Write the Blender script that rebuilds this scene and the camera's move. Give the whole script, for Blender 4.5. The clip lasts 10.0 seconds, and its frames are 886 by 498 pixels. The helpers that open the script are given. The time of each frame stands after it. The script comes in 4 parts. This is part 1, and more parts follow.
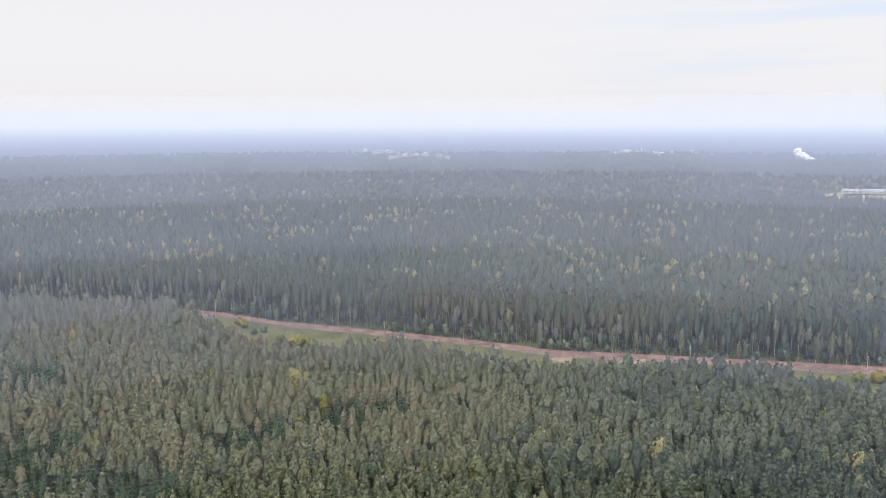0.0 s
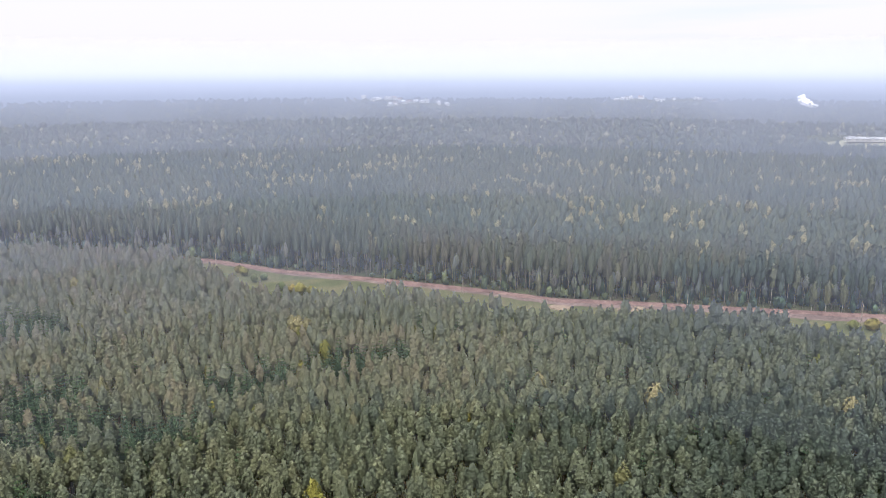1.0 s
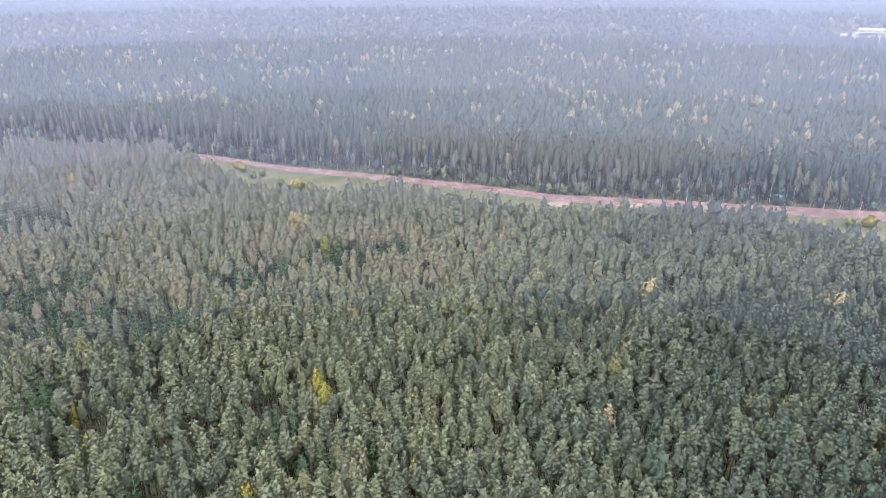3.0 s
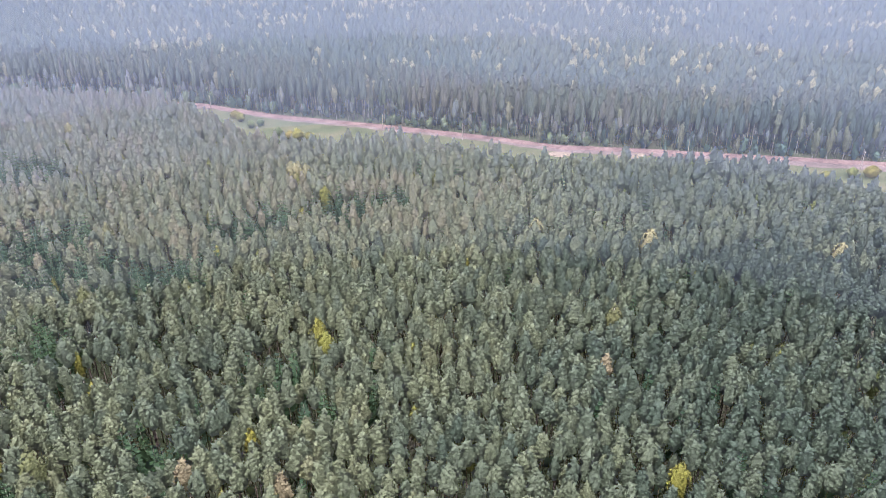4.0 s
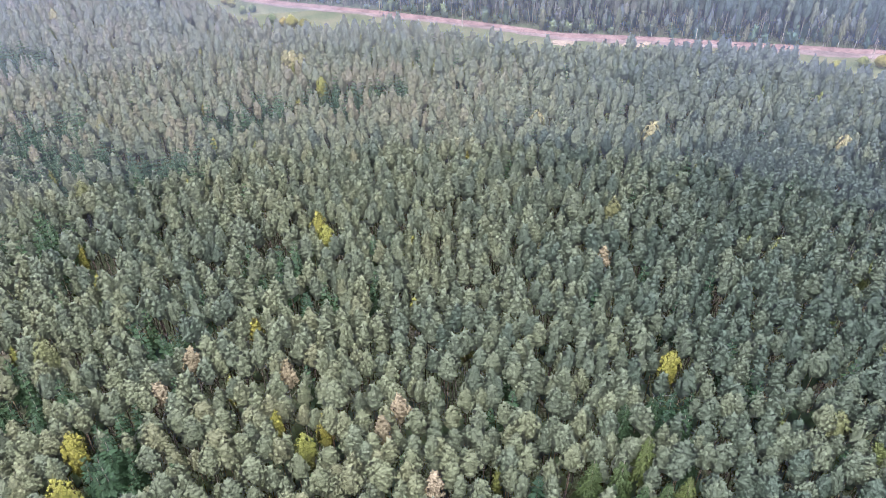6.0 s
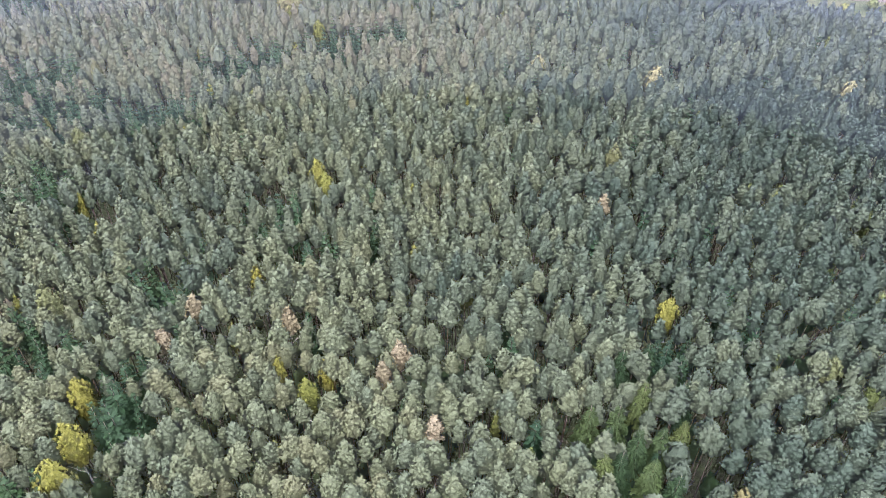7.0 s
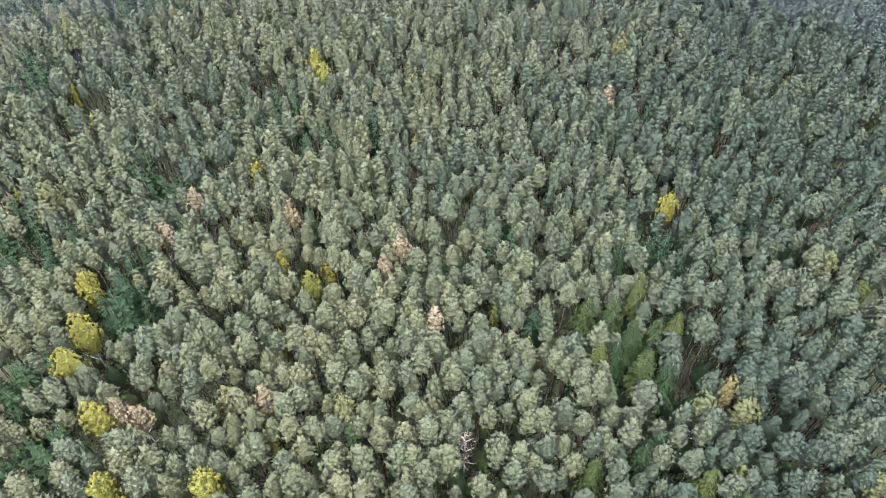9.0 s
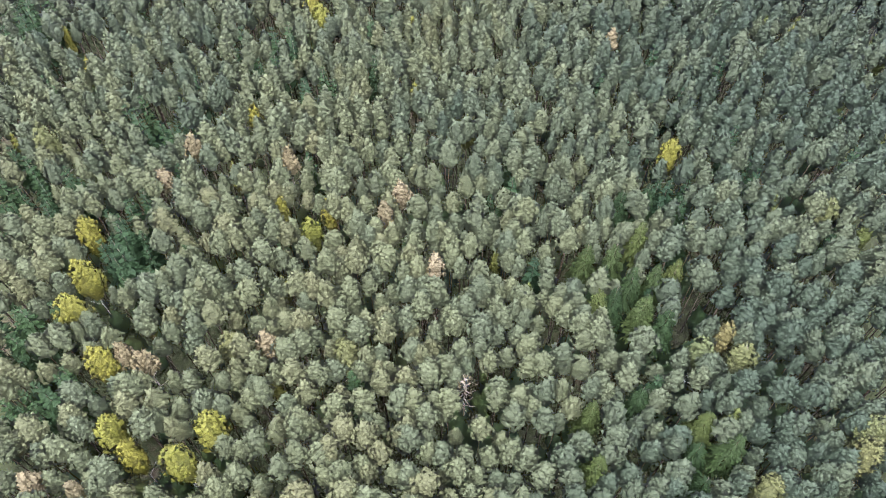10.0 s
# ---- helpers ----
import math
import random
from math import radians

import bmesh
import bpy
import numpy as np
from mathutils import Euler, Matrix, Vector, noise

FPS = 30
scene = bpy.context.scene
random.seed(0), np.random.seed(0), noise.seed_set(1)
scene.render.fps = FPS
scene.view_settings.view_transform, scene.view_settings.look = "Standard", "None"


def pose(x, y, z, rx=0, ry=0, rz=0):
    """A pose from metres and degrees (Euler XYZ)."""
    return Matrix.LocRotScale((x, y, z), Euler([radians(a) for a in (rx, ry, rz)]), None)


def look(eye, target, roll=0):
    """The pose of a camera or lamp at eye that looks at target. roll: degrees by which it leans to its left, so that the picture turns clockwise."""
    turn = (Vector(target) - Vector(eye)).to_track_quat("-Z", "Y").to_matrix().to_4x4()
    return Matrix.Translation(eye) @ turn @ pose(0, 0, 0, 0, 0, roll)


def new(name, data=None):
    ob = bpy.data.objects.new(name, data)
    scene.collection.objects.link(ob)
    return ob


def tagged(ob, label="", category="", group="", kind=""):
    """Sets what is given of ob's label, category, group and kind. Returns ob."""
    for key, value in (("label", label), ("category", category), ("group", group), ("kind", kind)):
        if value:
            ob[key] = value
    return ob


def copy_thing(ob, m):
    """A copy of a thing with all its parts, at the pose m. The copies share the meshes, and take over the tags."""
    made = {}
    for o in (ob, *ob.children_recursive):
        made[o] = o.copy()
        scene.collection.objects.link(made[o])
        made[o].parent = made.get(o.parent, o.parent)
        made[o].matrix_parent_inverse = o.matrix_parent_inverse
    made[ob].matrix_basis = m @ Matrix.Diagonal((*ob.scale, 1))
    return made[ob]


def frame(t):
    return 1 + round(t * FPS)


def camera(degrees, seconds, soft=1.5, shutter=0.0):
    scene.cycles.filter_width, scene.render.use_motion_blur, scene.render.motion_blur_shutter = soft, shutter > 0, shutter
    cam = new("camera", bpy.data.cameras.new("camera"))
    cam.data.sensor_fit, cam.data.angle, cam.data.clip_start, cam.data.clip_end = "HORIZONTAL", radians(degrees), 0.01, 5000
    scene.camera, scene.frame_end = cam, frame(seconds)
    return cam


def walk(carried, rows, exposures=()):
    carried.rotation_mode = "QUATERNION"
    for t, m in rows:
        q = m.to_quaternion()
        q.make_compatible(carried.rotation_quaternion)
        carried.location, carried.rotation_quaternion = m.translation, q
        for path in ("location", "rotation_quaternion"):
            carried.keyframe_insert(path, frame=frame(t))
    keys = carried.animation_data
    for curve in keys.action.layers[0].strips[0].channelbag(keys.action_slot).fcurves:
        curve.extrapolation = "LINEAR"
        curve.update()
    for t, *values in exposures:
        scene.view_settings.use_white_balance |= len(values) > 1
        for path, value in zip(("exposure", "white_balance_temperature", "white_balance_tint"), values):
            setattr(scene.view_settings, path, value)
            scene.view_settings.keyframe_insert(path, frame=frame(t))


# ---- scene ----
# ---------------------------------------------------------------- camera: a drone that hovers and tilts down
EYE = 100.0
cam = camera(64.4, 10.0, soft=0.9)
ROWS = [  # seconds, yaw, pitch, roll
    (0.0, 0.000, -10.000, -0.174),
    (0.5, -0.022, -12.211, -0.143),
    (1.0, -0.046, -14.216, -0.120),
    (1.5, -0.060, -16.419, -0.090),
    (2.0, -0.080, -18.414, -0.070),
    (2.5, -0.087, -20.600, -0.044),
    (4.0, -0.093, -26.653, -0.002),
    (4.5, -0.100, -28.902, 0.005),
    (5.0, -0.125, -30.949, 0.010),
    (5.5, -0.137, -33.188, 0.016),
    (7.0, -0.173, -39.565, 0.030),
    (7.5, -0.171, -41.824, 0.046),
    (8.0, -0.164, -43.874, 0.065),
    (8.5, -0.146, -46.134, 0.078),
    (9.0, -0.114, -48.226, 0.080),
    (9.5, -0.086, -50.495, 0.075),
    (10.0, -0.068, -52.560, 0.076),
]
EXPOSURES = [(0.0, 0.30, 6300, 14), (2.5, 0.92, 5950, 20), (4.5, 1.17, 5650, 23), (7.0, 1.32, 5550, 23), (10.0, 1.32, 5750, 17)]
walk(cam, [(t, pose(0, 0, EYE, 90 + p, 0, y) @ pose(0, 0, 0, 0, 0, r)) for t, y, p, r in ROWS], EXPOSURES)

# ---------------------------------------------------------------- light: overcast, soft sun high behind the camera
SUN_TO = Vector((-0.15, -0.52, 0.80)).normalized()
sun = new("sun", bpy.data.lights.new("sun", "SUN"))
sun.data.energy, sun.data.angle, sun.data.color = 0.7, radians(15), (1.0, 0.95, 0.87)
sun.matrix_world = look((-60, -90, 240), Vector((-60, -90, 240)) - SUN_TO)

world = bpy.data.worlds.new("overcast_sky")
scene.world = world
world.use_nodes = True
wn, wl = world.node_tree.nodes, world.node_tree.links
wn.clear()
w_out, w_bg, w_mix = wn.new("ShaderNodeOutputWorld"), wn.new("ShaderNodeBackground"), wn.new("ShaderNodeMix")
w_sky, w_geo, w_sep = wn.new("ShaderNodeTexSky"), wn.new("ShaderNodeTexCoord"), wn.new("ShaderNodeSeparateXYZ")
w_ramp, w_noise, w_streak = wn.new("ShaderNodeValToRGB"), wn.new("ShaderNodeTexNoise"), wn.new("ShaderNodeMix")
w_map, w_level, w_dim = wn.new("ShaderNodeMapping"), wn.new("ShaderNodeValToRGB"), wn.new("ShaderNodeVectorMath")
w_sky.sky_type, w_sky.sun_disc = "NISHITA", False
w_sky.sun_elevation, w_sky.sun_rotation = math.asin(SUN_TO.z), math.atan2(SUN_TO.x, SUN_TO.y)
w_sky.air_density, w_sky.dust_density = 1.0, 3.0
w_dim.operation = "SCALE"
w_dim.inputs["Scale"].default_value = 0.1
wl.new(w_sky.outputs[0], w_dim.inputs[0])
# cloud layer: pale at the horizon, brighter overhead, with a few thin bluish streaks
wl.new(w_geo.outputs["Generated"], w_sep.inputs[0])
wl.new(w_sep.outputs["Z"], w_ramp.inputs[0])
w_ramp.color_ramp.elements[0].color = (0.77, 0.758, 0.735, 1)
w_ramp.color_ramp.elements[1].color = (4.5, 4.52, 4.65, 1)
e = w_ramp.color_ramp.elements.new(0.25)
e.color = (0.77, 0.758, 0.735, 1)
w_map.inputs["Scale"].default_value = (1.6, 1.6, 22.0)
wl.new(w_geo.outputs["Generated"], w_map.inputs[0])
wl.new(w_map.outputs[0], w_noise.inputs[0])
w_noise.inputs["Scale"].default_value = 1.3
w_noise.inputs["Detail"].default_value = 4
wl.new(w_noise.outputs[0], w_level.inputs[0])
w_level.color_ramp.elements[0].position, w_level.color_ramp.elements[0].color = 0.46, (0, 0, 0, 1)
w_level.color_ramp.elements[1].position, w_level.color_ramp.elements[1].color = 0.62, (1, 1, 1, 1)
w_streak.data_type = "RGBA"
w_side, w_both = wn.new("ShaderNodeMapRange"), wn.new("ShaderNodeMath")
w_side.inputs[1].default_value, w_side.inputs[2].default_value = 0.1, 0.5
wl.new(w_sep.outputs["X"], w_side.inputs[0])
w_both.operation = "MULTIPLY"
wl.new(w_level.outputs[0], w_both.inputs[0])
wl.new(w_side.outputs[0], w_both.inputs[1])
wl.new(w_both.outputs[0], w_streak.inputs["Factor"])
wl.new(w_ramp.outputs[0], w_streak.inputs[6])
w_streak.inputs[7].default_value = (0.66, 0.72, 0.78, 1)
w_mix.data_type = "RGBA"
w_mix.inputs["Factor"].default_value = 0.9
wl.new(w_dim.outputs[0], w_mix.inputs[6])
wl.new(w_streak.outputs[2], w_mix.inputs[7])
wl.new(w_mix.outputs[2], w_bg.inputs[0])
w_bg.inputs[1].default_value = 1.0
wl.new(w_bg.outputs[0], w_out.inputs[0])


# ---------------------------------------------------------------- materials
def material(name):
    m = bpy.data.materials.new(name)
    m.use_nodes = True
    n, l = m.node_tree.nodes, m.node_tree.links
    return m, n, l, n["Principled BSDF"]


def ramp(n, stops):
    r = n.new("ShaderNodeValToRGB")
    for i, (p, c) in enumerate(stops):
        el = r.color_ramp.elements[i] if i < 2 else r.color_ramp.elements.new(p)
        el.position, el.color = p, (*c, 1)
    return r


HAZE_SHEEN = 0.6


def foliage(name, stops, rough=0.6, grain=0.1, haze_sheen=None, fine=4.5, ruffle=2.0, hue=(0.56, 0.67, 1.30)):
    """Needles or leaves: the colour varies from tree to tree and from tuft to tuft, under a bluish sheen that imitates
    haze.
    """
    m, n, l, b = material(name)
    tint, ob, isle, add = n.new("ShaderNodeAttribute"), n.new("ShaderNodeObjectInfo"), n.new("ShaderNodeNewGeometry"), n.new("ShaderNodeMath")
    tint.attribute_name = "tint"
    r = ramp(n, stops)
    spread = n.new("ShaderNodeMapRange")
    spread.inputs[3].default_value, spread.inputs[4].default_value = -0.15, 0.15
    l.new(ob.outputs["Random"], spread.inputs[0])
    l.new(tint.outputs["Fac"], add.inputs[0])
    l.new(spread.outputs[0], add.inputs[1])
    l.new(add.outputs[0], r.inputs[0])
    # tuft to tuft, and needle grain at two scales
    hsv, val, grain_t, spots, times = n.new("ShaderNodeHueSaturation"), n.new("ShaderNodeMapRange"), n.new("ShaderNodeTexNoise"), n.new("ShaderNodeMapRange"), n.new("ShaderNodeMath")
    l.new(isle.outputs["Random Per Island"], val.inputs[0])
    val.inputs[3].default_value, val.inputs[4].default_value = 1 - grain, 1 + grain
    grain_t.inputs["Scale"].default_value, grain_t.inputs["Detail"].default_value, grain_t.inputs["Roughness"].default_value = fine, 5, 0.85
    l.new(isle.outputs["Position"], grain_t.inputs["Vector"])
    l.new(grain_t.outputs[0], spots.inputs[0])
    spots.inputs[1].default_value, spots.inputs[2].default_value = 0.34, 0.66
    spots.inputs[3].default_value, spots.inputs[4].default_value = 0.5, 1.35
    times.operation = "MULTIPLY"
    l.new(val.outputs[0], times.inputs[0])
    l.new(spots.outputs[0], times.inputs[1])
    l.new(r.outputs[0], hsv.inputs["Color"])
    l.new(times.outputs[0], hsv.inputs["Value"])
    l.new(hsv.outputs[0], b.inputs["Base Color"])
    # needles stand out from the crown all round, so the crown is lit as a soft whole
    out, mixn, up = n.new("ShaderNodeAttribute"), n.new("ShaderNodeMix"), n.new("ShaderNodeMix")
    out.attribute_name = "out"
    mixn.data_type = up.data_type = "VECTOR"
    mixn.inputs["Factor"].default_value = 0.8
    l.new(isle.outputs["Normal"], mixn.inputs[4])
    aim = n.new("ShaderNodeVectorTransform")
    aim.vector_type, aim.convert_from, aim.convert_to = "NORMAL", "OBJECT", "WORLD"
    l.new(out.outputs["Vector"], aim.inputs[0])
    l.new(aim.outputs[0], mixn.inputs[5])
    norm, shift, sway, ruffled = (n.new("ShaderNodeVectorMath") for _ in range(4))
    norm.operation, shift.operation, sway.operation, ruffled.operation = "NORMALIZE", "SUBTRACT", "SCALE", "ADD"
    shift.inputs[1].default_value = (0.5, 0.5, 0.5)
    sway.inputs["Scale"].default_value = ruffle
    l.new(grain_t.outputs["Color"], shift.inputs[0])
    l.new(shift.outputs[0], sway.inputs[0])
    l.new(mixn.outputs[1], ruffled.inputs[0])
    l.new(sway.outputs[0], ruffled.inputs[1])
    l.new(ruffled.outputs[0], norm.inputs[0])
    l.new(norm.outputs[0], b.inputs["Normal"])
    up.inputs["Factor"].default_value = 1.0
    l.new(norm.outputs[0], up.inputs[4])
    up.inputs[5].default_value = (0, 0, 1)
    upn = n.new("ShaderNodeVectorMath")
    upn.operation = "NORMALIZE"
    l.new(up.outputs[1], upn.inputs[0])
    # haze painted as sheen: upright normal, so it grows at grazing views
    sheen, both = n.new("ShaderNodeBsdfSheen"), n.new("ShaderNodeAddShader")
    sheen.distribution = "ASHIKHMIN"
    sheen.inputs["Roughness"].default_value = 0.22
    bl = HAZE_SHEEN if haze_sheen is None else haze_sheen
    sheen.inputs["Color"].default_value = (hue[0] * bl, hue[1] * bl, hue[2] * bl, 1)
    l.new(upn.outputs[0], sheen.inputs["Normal"])
    # light also passes through the needles from behind
    back, thru, leaf = n.new("ShaderNodeVectorMath"), n.new("ShaderNodeBsdfTranslucent"), n.new("ShaderNodeMixShader")
    back.operation = "SCALE"
    back.inputs["Scale"].default_value = -1.0
    l.new(norm.outputs[0], back.inputs[0])
    l.new(back.outputs[0], thru.inputs["Normal"])
    l.new(hsv.outputs[0], thru.inputs["Color"])
    leaf.inputs[0].default_value = 0.28
    l.new(b.outputs[0], leaf.inputs[1])
    l.new(thru.outputs[0], leaf.inputs[2])
    l.new(leaf.outputs[0], both.inputs[0])
    l.new(sheen.outputs[0], both.inputs[1])
    l.new(both.outputs[0], n["Material Output"].inputs[0])
    b.inputs["Roughness"].default_value = rough
    b.inputs["Specular IOR Level"].default_value = 0.25
    return m


PINE = foliage("pine_needles", [(0.0, (0.053, 0.071, 0.044)), (0.35, (0.095, 0.110, 0.061)), (0.65, (0.124, 0.134, 0.066)), (0.9, (0.140, 0.135, 0.064)), (1.0, (0.150, 0.132, 0.066))], haze_sheen=0.4, hue=(0.58, 0.62, 1.42))
FAR_PINE = foliage("far_pine_needles", [(0.0, (0.050, 0.074, 0.050)), (0.35, (0.068, 0.090, 0.057)), (0.65, (0.090, 0.105, 0.055)), (1.0, (0.106, 0.099, 0.056))], fine=1.5, haze_sheen=0.14, hue=(0.54, 0.62, 1.35))
SPRUCE = foliage("spruce_needles", [(0.0, (0.020, 0.044, 0.017)), (0.45, (0.042, 0.074, 0.024)), (0.8, (0.115, 0.140, 0.036)), (1.0, (0.18, 0.17, 0.042))], haze_sheen=0.15)
BIRCH = foliage("autumn_leaves", [(0.0, (0.100, 0.125, 0.040)), (0.4, (0.165, 0.168, 0.030)), (0.75, (0.235, 0.205, 0.032)), (1.0, (0.30, 0.20, 0.06))], haze_sheen=0.2)
OLIVE = foliage("olive_autumn_leaves", [(0.0, (0.085, 0.108, 0.045)), (0.5, (0.125, 0.130, 0.048)), (1.0, (0.17, 0.145, 0.055))], haze_sheen=0.3)
# autumn leaves farther off, with the paling by haze put into their colour
PALE = foliage("hazy_autumn_leaves", [(0.0, (0.12, 0.13, 0.066)), (0.5, (0.19, 0.175, 0.080)), (1.0, (0.33, 0.285, 0.13))], fine=1.0, haze_sheen=0.3, hue=(0.58, 0.65, 0.98))
BROWN = foliage("withered_needles", [(0.0, (0.16, 0.135, 0.075)), (0.5, (0.215, 0.172, 0.090)), (1.0, (0.28, 0.225, 0.135))], haze_sheen=0.3, hue=(0.7, 0.7, 0.7))


def rough_ground(name, stops, scale, fine, bump, rough=0.95):
    """Soil, moss or grass with patches at two scales and fine relief."""
    m, n, l, b = material(name)
    pos, a, c, mixf, r, bp = (n.new("ShaderNodeNewGeometry"), n.new("ShaderNodeTexNoise"), n.new("ShaderNodeTexNoise"),
                              n.new("ShaderNodeMix"), ramp(n, stops), n.new("ShaderNodeBump"))
    a.inputs["Scale"].default_value, c.inputs["Scale"].default_value = scale, fine
    a.inputs["Detail"].default_value = c.inputs["Detail"].default_value = 6
    for t in (a, c):
        l.new(pos.outputs["Position"], t.inputs["Vector"])
    mixf.inputs["Factor"].default_value = 0.45
    l.new(a.outputs[0], mixf.inputs[2])
    l.new(c.outputs[0], mixf.inputs[3])
    l.new(mixf.outputs[0], r.inputs[0])
    l.new(r.outputs[0], b.inputs["Base Color"])
    l.new(c.outputs[0], bp.inputs["Height"])
    bp.inputs["Strength"].default_value, bp.inputs["Distance"].default_value = 0.8, bump
    l.new(bp.outputs[0], b.inputs["Normal"])
    b.inputs["Roughness"].default_value = rough
    b.inputs["Specular IOR Level"].default_value = 0.15
    return m


FLOOR = rough_ground("forest_floor", [(0.35, (0.050, 0.048, 0.030)), (0.5, (0.070, 0.082, 0.036)), (0.62, (0.105, 0.085, 0.056))], 0.06, 1.1, 0.2)
SOIL = rough_ground("bare_reddish_soil", [(0.36, (0.080, 0.056, 0.047)), (0.47, (0.112, 0.080, 0.068)), (0.57, (0.145, 0.106, 0.092)), (0.68, (0.20, 0.155, 0.135))], 0.10, 0.8, 0.25)
BANK = rough_ground("dark_earth_bank", [(0.38, (0.09, 0.058, 0.049)), (0.5, (0.14, 0.088, 0.074)), (0.64, (0.19, 0.13, 0.105))], 0.2, 1.2, 0.3)
SAND = rough_ground("pale_sand", [(0.36, (0.14, 0.105, 0.072)), (0.6, (0.20, 0.155, 0.11))], 0.3, 1.6, 0.2)
GRASS = rough_ground("meadow_grass", [(0.36, (0.040, 0.047, 0.020)), (0.46, (0.060, 0.066, 0.030)), (0.56, (0.083, 0.080, 0.040)), (0.68, (0.11, 0.09, 0.055))], 0.09, 1.5, 0.25)
FIELD = rough_ground("stubble_field", [(0.36, (0.19, 0.19, 0.125)), (0.6, (0.29, 0.27, 0.19))], 0.02, 0.3, 0.2)


def bark(name, low, high):
    """Bark: furrowed, and warmer higher up the stem."""
    m, n, l, b = material(name)
    tex, noise_t, sep, r, mixc, bp = (n.new("ShaderNodeTexCoord"), n.new("ShaderNodeTexNoise"), n.new("ShaderNodeSeparateXYZ"),
                                      ramp(n, [(0.0, low), (0.5, high)]), n.new("ShaderNodeMix"), n.new("ShaderNodeBump"))
    l.new(tex.outputs["Generated"], sep.inputs[0])
    l.new(sep.outputs["Z"], r.inputs[0])
    noise_t.inputs["Scale"].default_value = 6.0
    geo = n.new("ShaderNodeNewGeometry")
    l.new(geo.outputs["Position"], noise_t.inputs["Vector"])
    mixc.data_type, mixc.blend_type = "RGBA", "MULTIPLY"
    mixc.inputs["Factor"].default_value = 0.6
    l.new(r.outputs[0], mixc.inputs[6])
    l.new(noise_t.outputs[1], mixc.inputs[7])
    l.new(mixc.outputs[2], b.inputs["Base Color"])
    l.new(noise_t.outputs[0], bp.inputs["Height"])
    bp.inputs["Distance"].default_value = 0.05
    l.new(bp.outputs[0], b.inputs["Normal"])
    b.inputs["Roughness"].default_value = 0.9
    return m


PINE_BARK = bark("pine_bark", (0.14, 0.115, 0.10), (0.24, 0.165, 0.12))
GREY_BARK = bark("grey_bark", (0.20, 0.175, 0.15), (0.27, 0.225, 0.185))
WHITE_BARK = bark("birch_bark", (0.35, 0.33, 0.30), (0.62, 0.60, 0.56))
DEAD_WOOD = bark("dead_wood", (0.30, 0.25, 0.21), (0.48, 0.40, 0.34))

# ---------------------------------------------------------------- plan of the woods (metres; y ahead, x to the right)
NEAR_EDGE = [(-420, 400), (-222, 345), (-134, 338), (-106, 306), (-76, 276), (-47, 266), (-21, 275), (3, 260), (40, 244), (75, 246), (106, 246), (129, 231), (142, 216), (180, 196), (300, 150)]
ROAD_FAR = [(-420, 397), (-264, 391), (-180, 381), (-126, 367.5), (-83, 346.5), (-26, 328.5), (17, 313), (52, 297.5), (87, 293), (130, 285), (185, 275), (300, 255), (480, 228)]
ROAD_NEAR = [(-420, 389), (-264, 384), (-180, 374), (-119, 362), (-80, 342), (-25, 324.5), (17, 309), (52, 293), (87, 288), (130, 280), (185, 267), (300, 244), (480, 215)]


def line_at(line, x):
    return np.interp(x, [p[0] for p in line], [p[1] for p in line])


def smooth_noise(x, y, size, seed):
    """Value noise in 0..1 at points x, y."""
    rng = np.random.default_rng(seed)
    table = rng.random((64, 64))
    u, v = x / size + 1000, y / size + 1000
    i, j = np.floor(u).astype(int), np.floor(v).astype(int)
    a, b = u - i, v - j
    a, b = a * a * (3 - 2 * a), b * b * (3 - 2 * b)
    g = lambda p, q: table[p % 64, q % 64]
    return (g(i, j) * (1 - a) + g(i + 1, j) * a) * (1 - b) + (g(i, j + 1) * (1 - a) + g(i + 1, j + 1) * a) * b


# ---------------------------------------------------------------- mesh helpers
def mesh_of(name, verts, faces, mats, out=None, tint=None, face_mat=None, smooth=False):
    """A mesh from arrays; faces: list of (k x n) index arrays with one n each."""
    me = bpy.data.meshes.new(name)
    verts = np.asarray(verts, np.float32)
    me.vertices.add(len(verts))
    me.vertices.foreach_set("co", verts.ravel())
    loops = np.concatenate([f.ravel() for f in faces]).astype(np.int32)
    totals = np.concatenate([np.full(len(f), f.shape[1], np.int32) for f in faces])
    starts = np.concatenate([[0], np.cumsum(totals)[:-1]]).astype(np.int32)
    me.loops.add(len(loops))
    me.loops.foreach_set("vertex_index", loops)
    me.polygons.add(len(totals))
    me.polygons.foreach_set("loop_start", starts)
    for m in mats:
        me.materials.append(m)
    if face_mat is not None:
        me.polygons.foreach_set("material_index", np.asarray(face_mat, np.int32))
    me.polygons.foreach_set("use_smooth", np.full(len(totals), smooth, bool))
    me.update(calc_edges=True)
    if out is not None:
        me.attributes.new("out", "FLOAT_VECTOR", "POINT").data.foreach_set("vector", np.asarray(out, np.float32).ravel())
    if tint is not None:
        me.attributes.new("tint", "FLOAT", "POINT").data.foreach_set("value", np.asarray(tint, np.float32).ravel())
    return me


def unit(v):
    return v / np.maximum(np.linalg.norm(v, axis=-1, keepdims=True), 1e-9)


def stem(path, radii, sides):
    """A tapering stem along a path of points: vertices and quads."""
    path = np.asarray(path, float)
    a = np.arange(sides) * 2 * np.pi / sides
    ring = np.stack([np.cos(a), np.sin(a), 0 * a], 1)
    v = np.concatenate([p + ring * r for p, r in zip(path, radii)])
    q = []
    for k in range(len(path) - 1):
        for s in range(sides):
            q.append((k * sides + s, k * sides + (s + 1) % sides, (k + 1) * sides + (s + 1) % sides, (k + 1) * sides + s))
    return v, np.array(q)


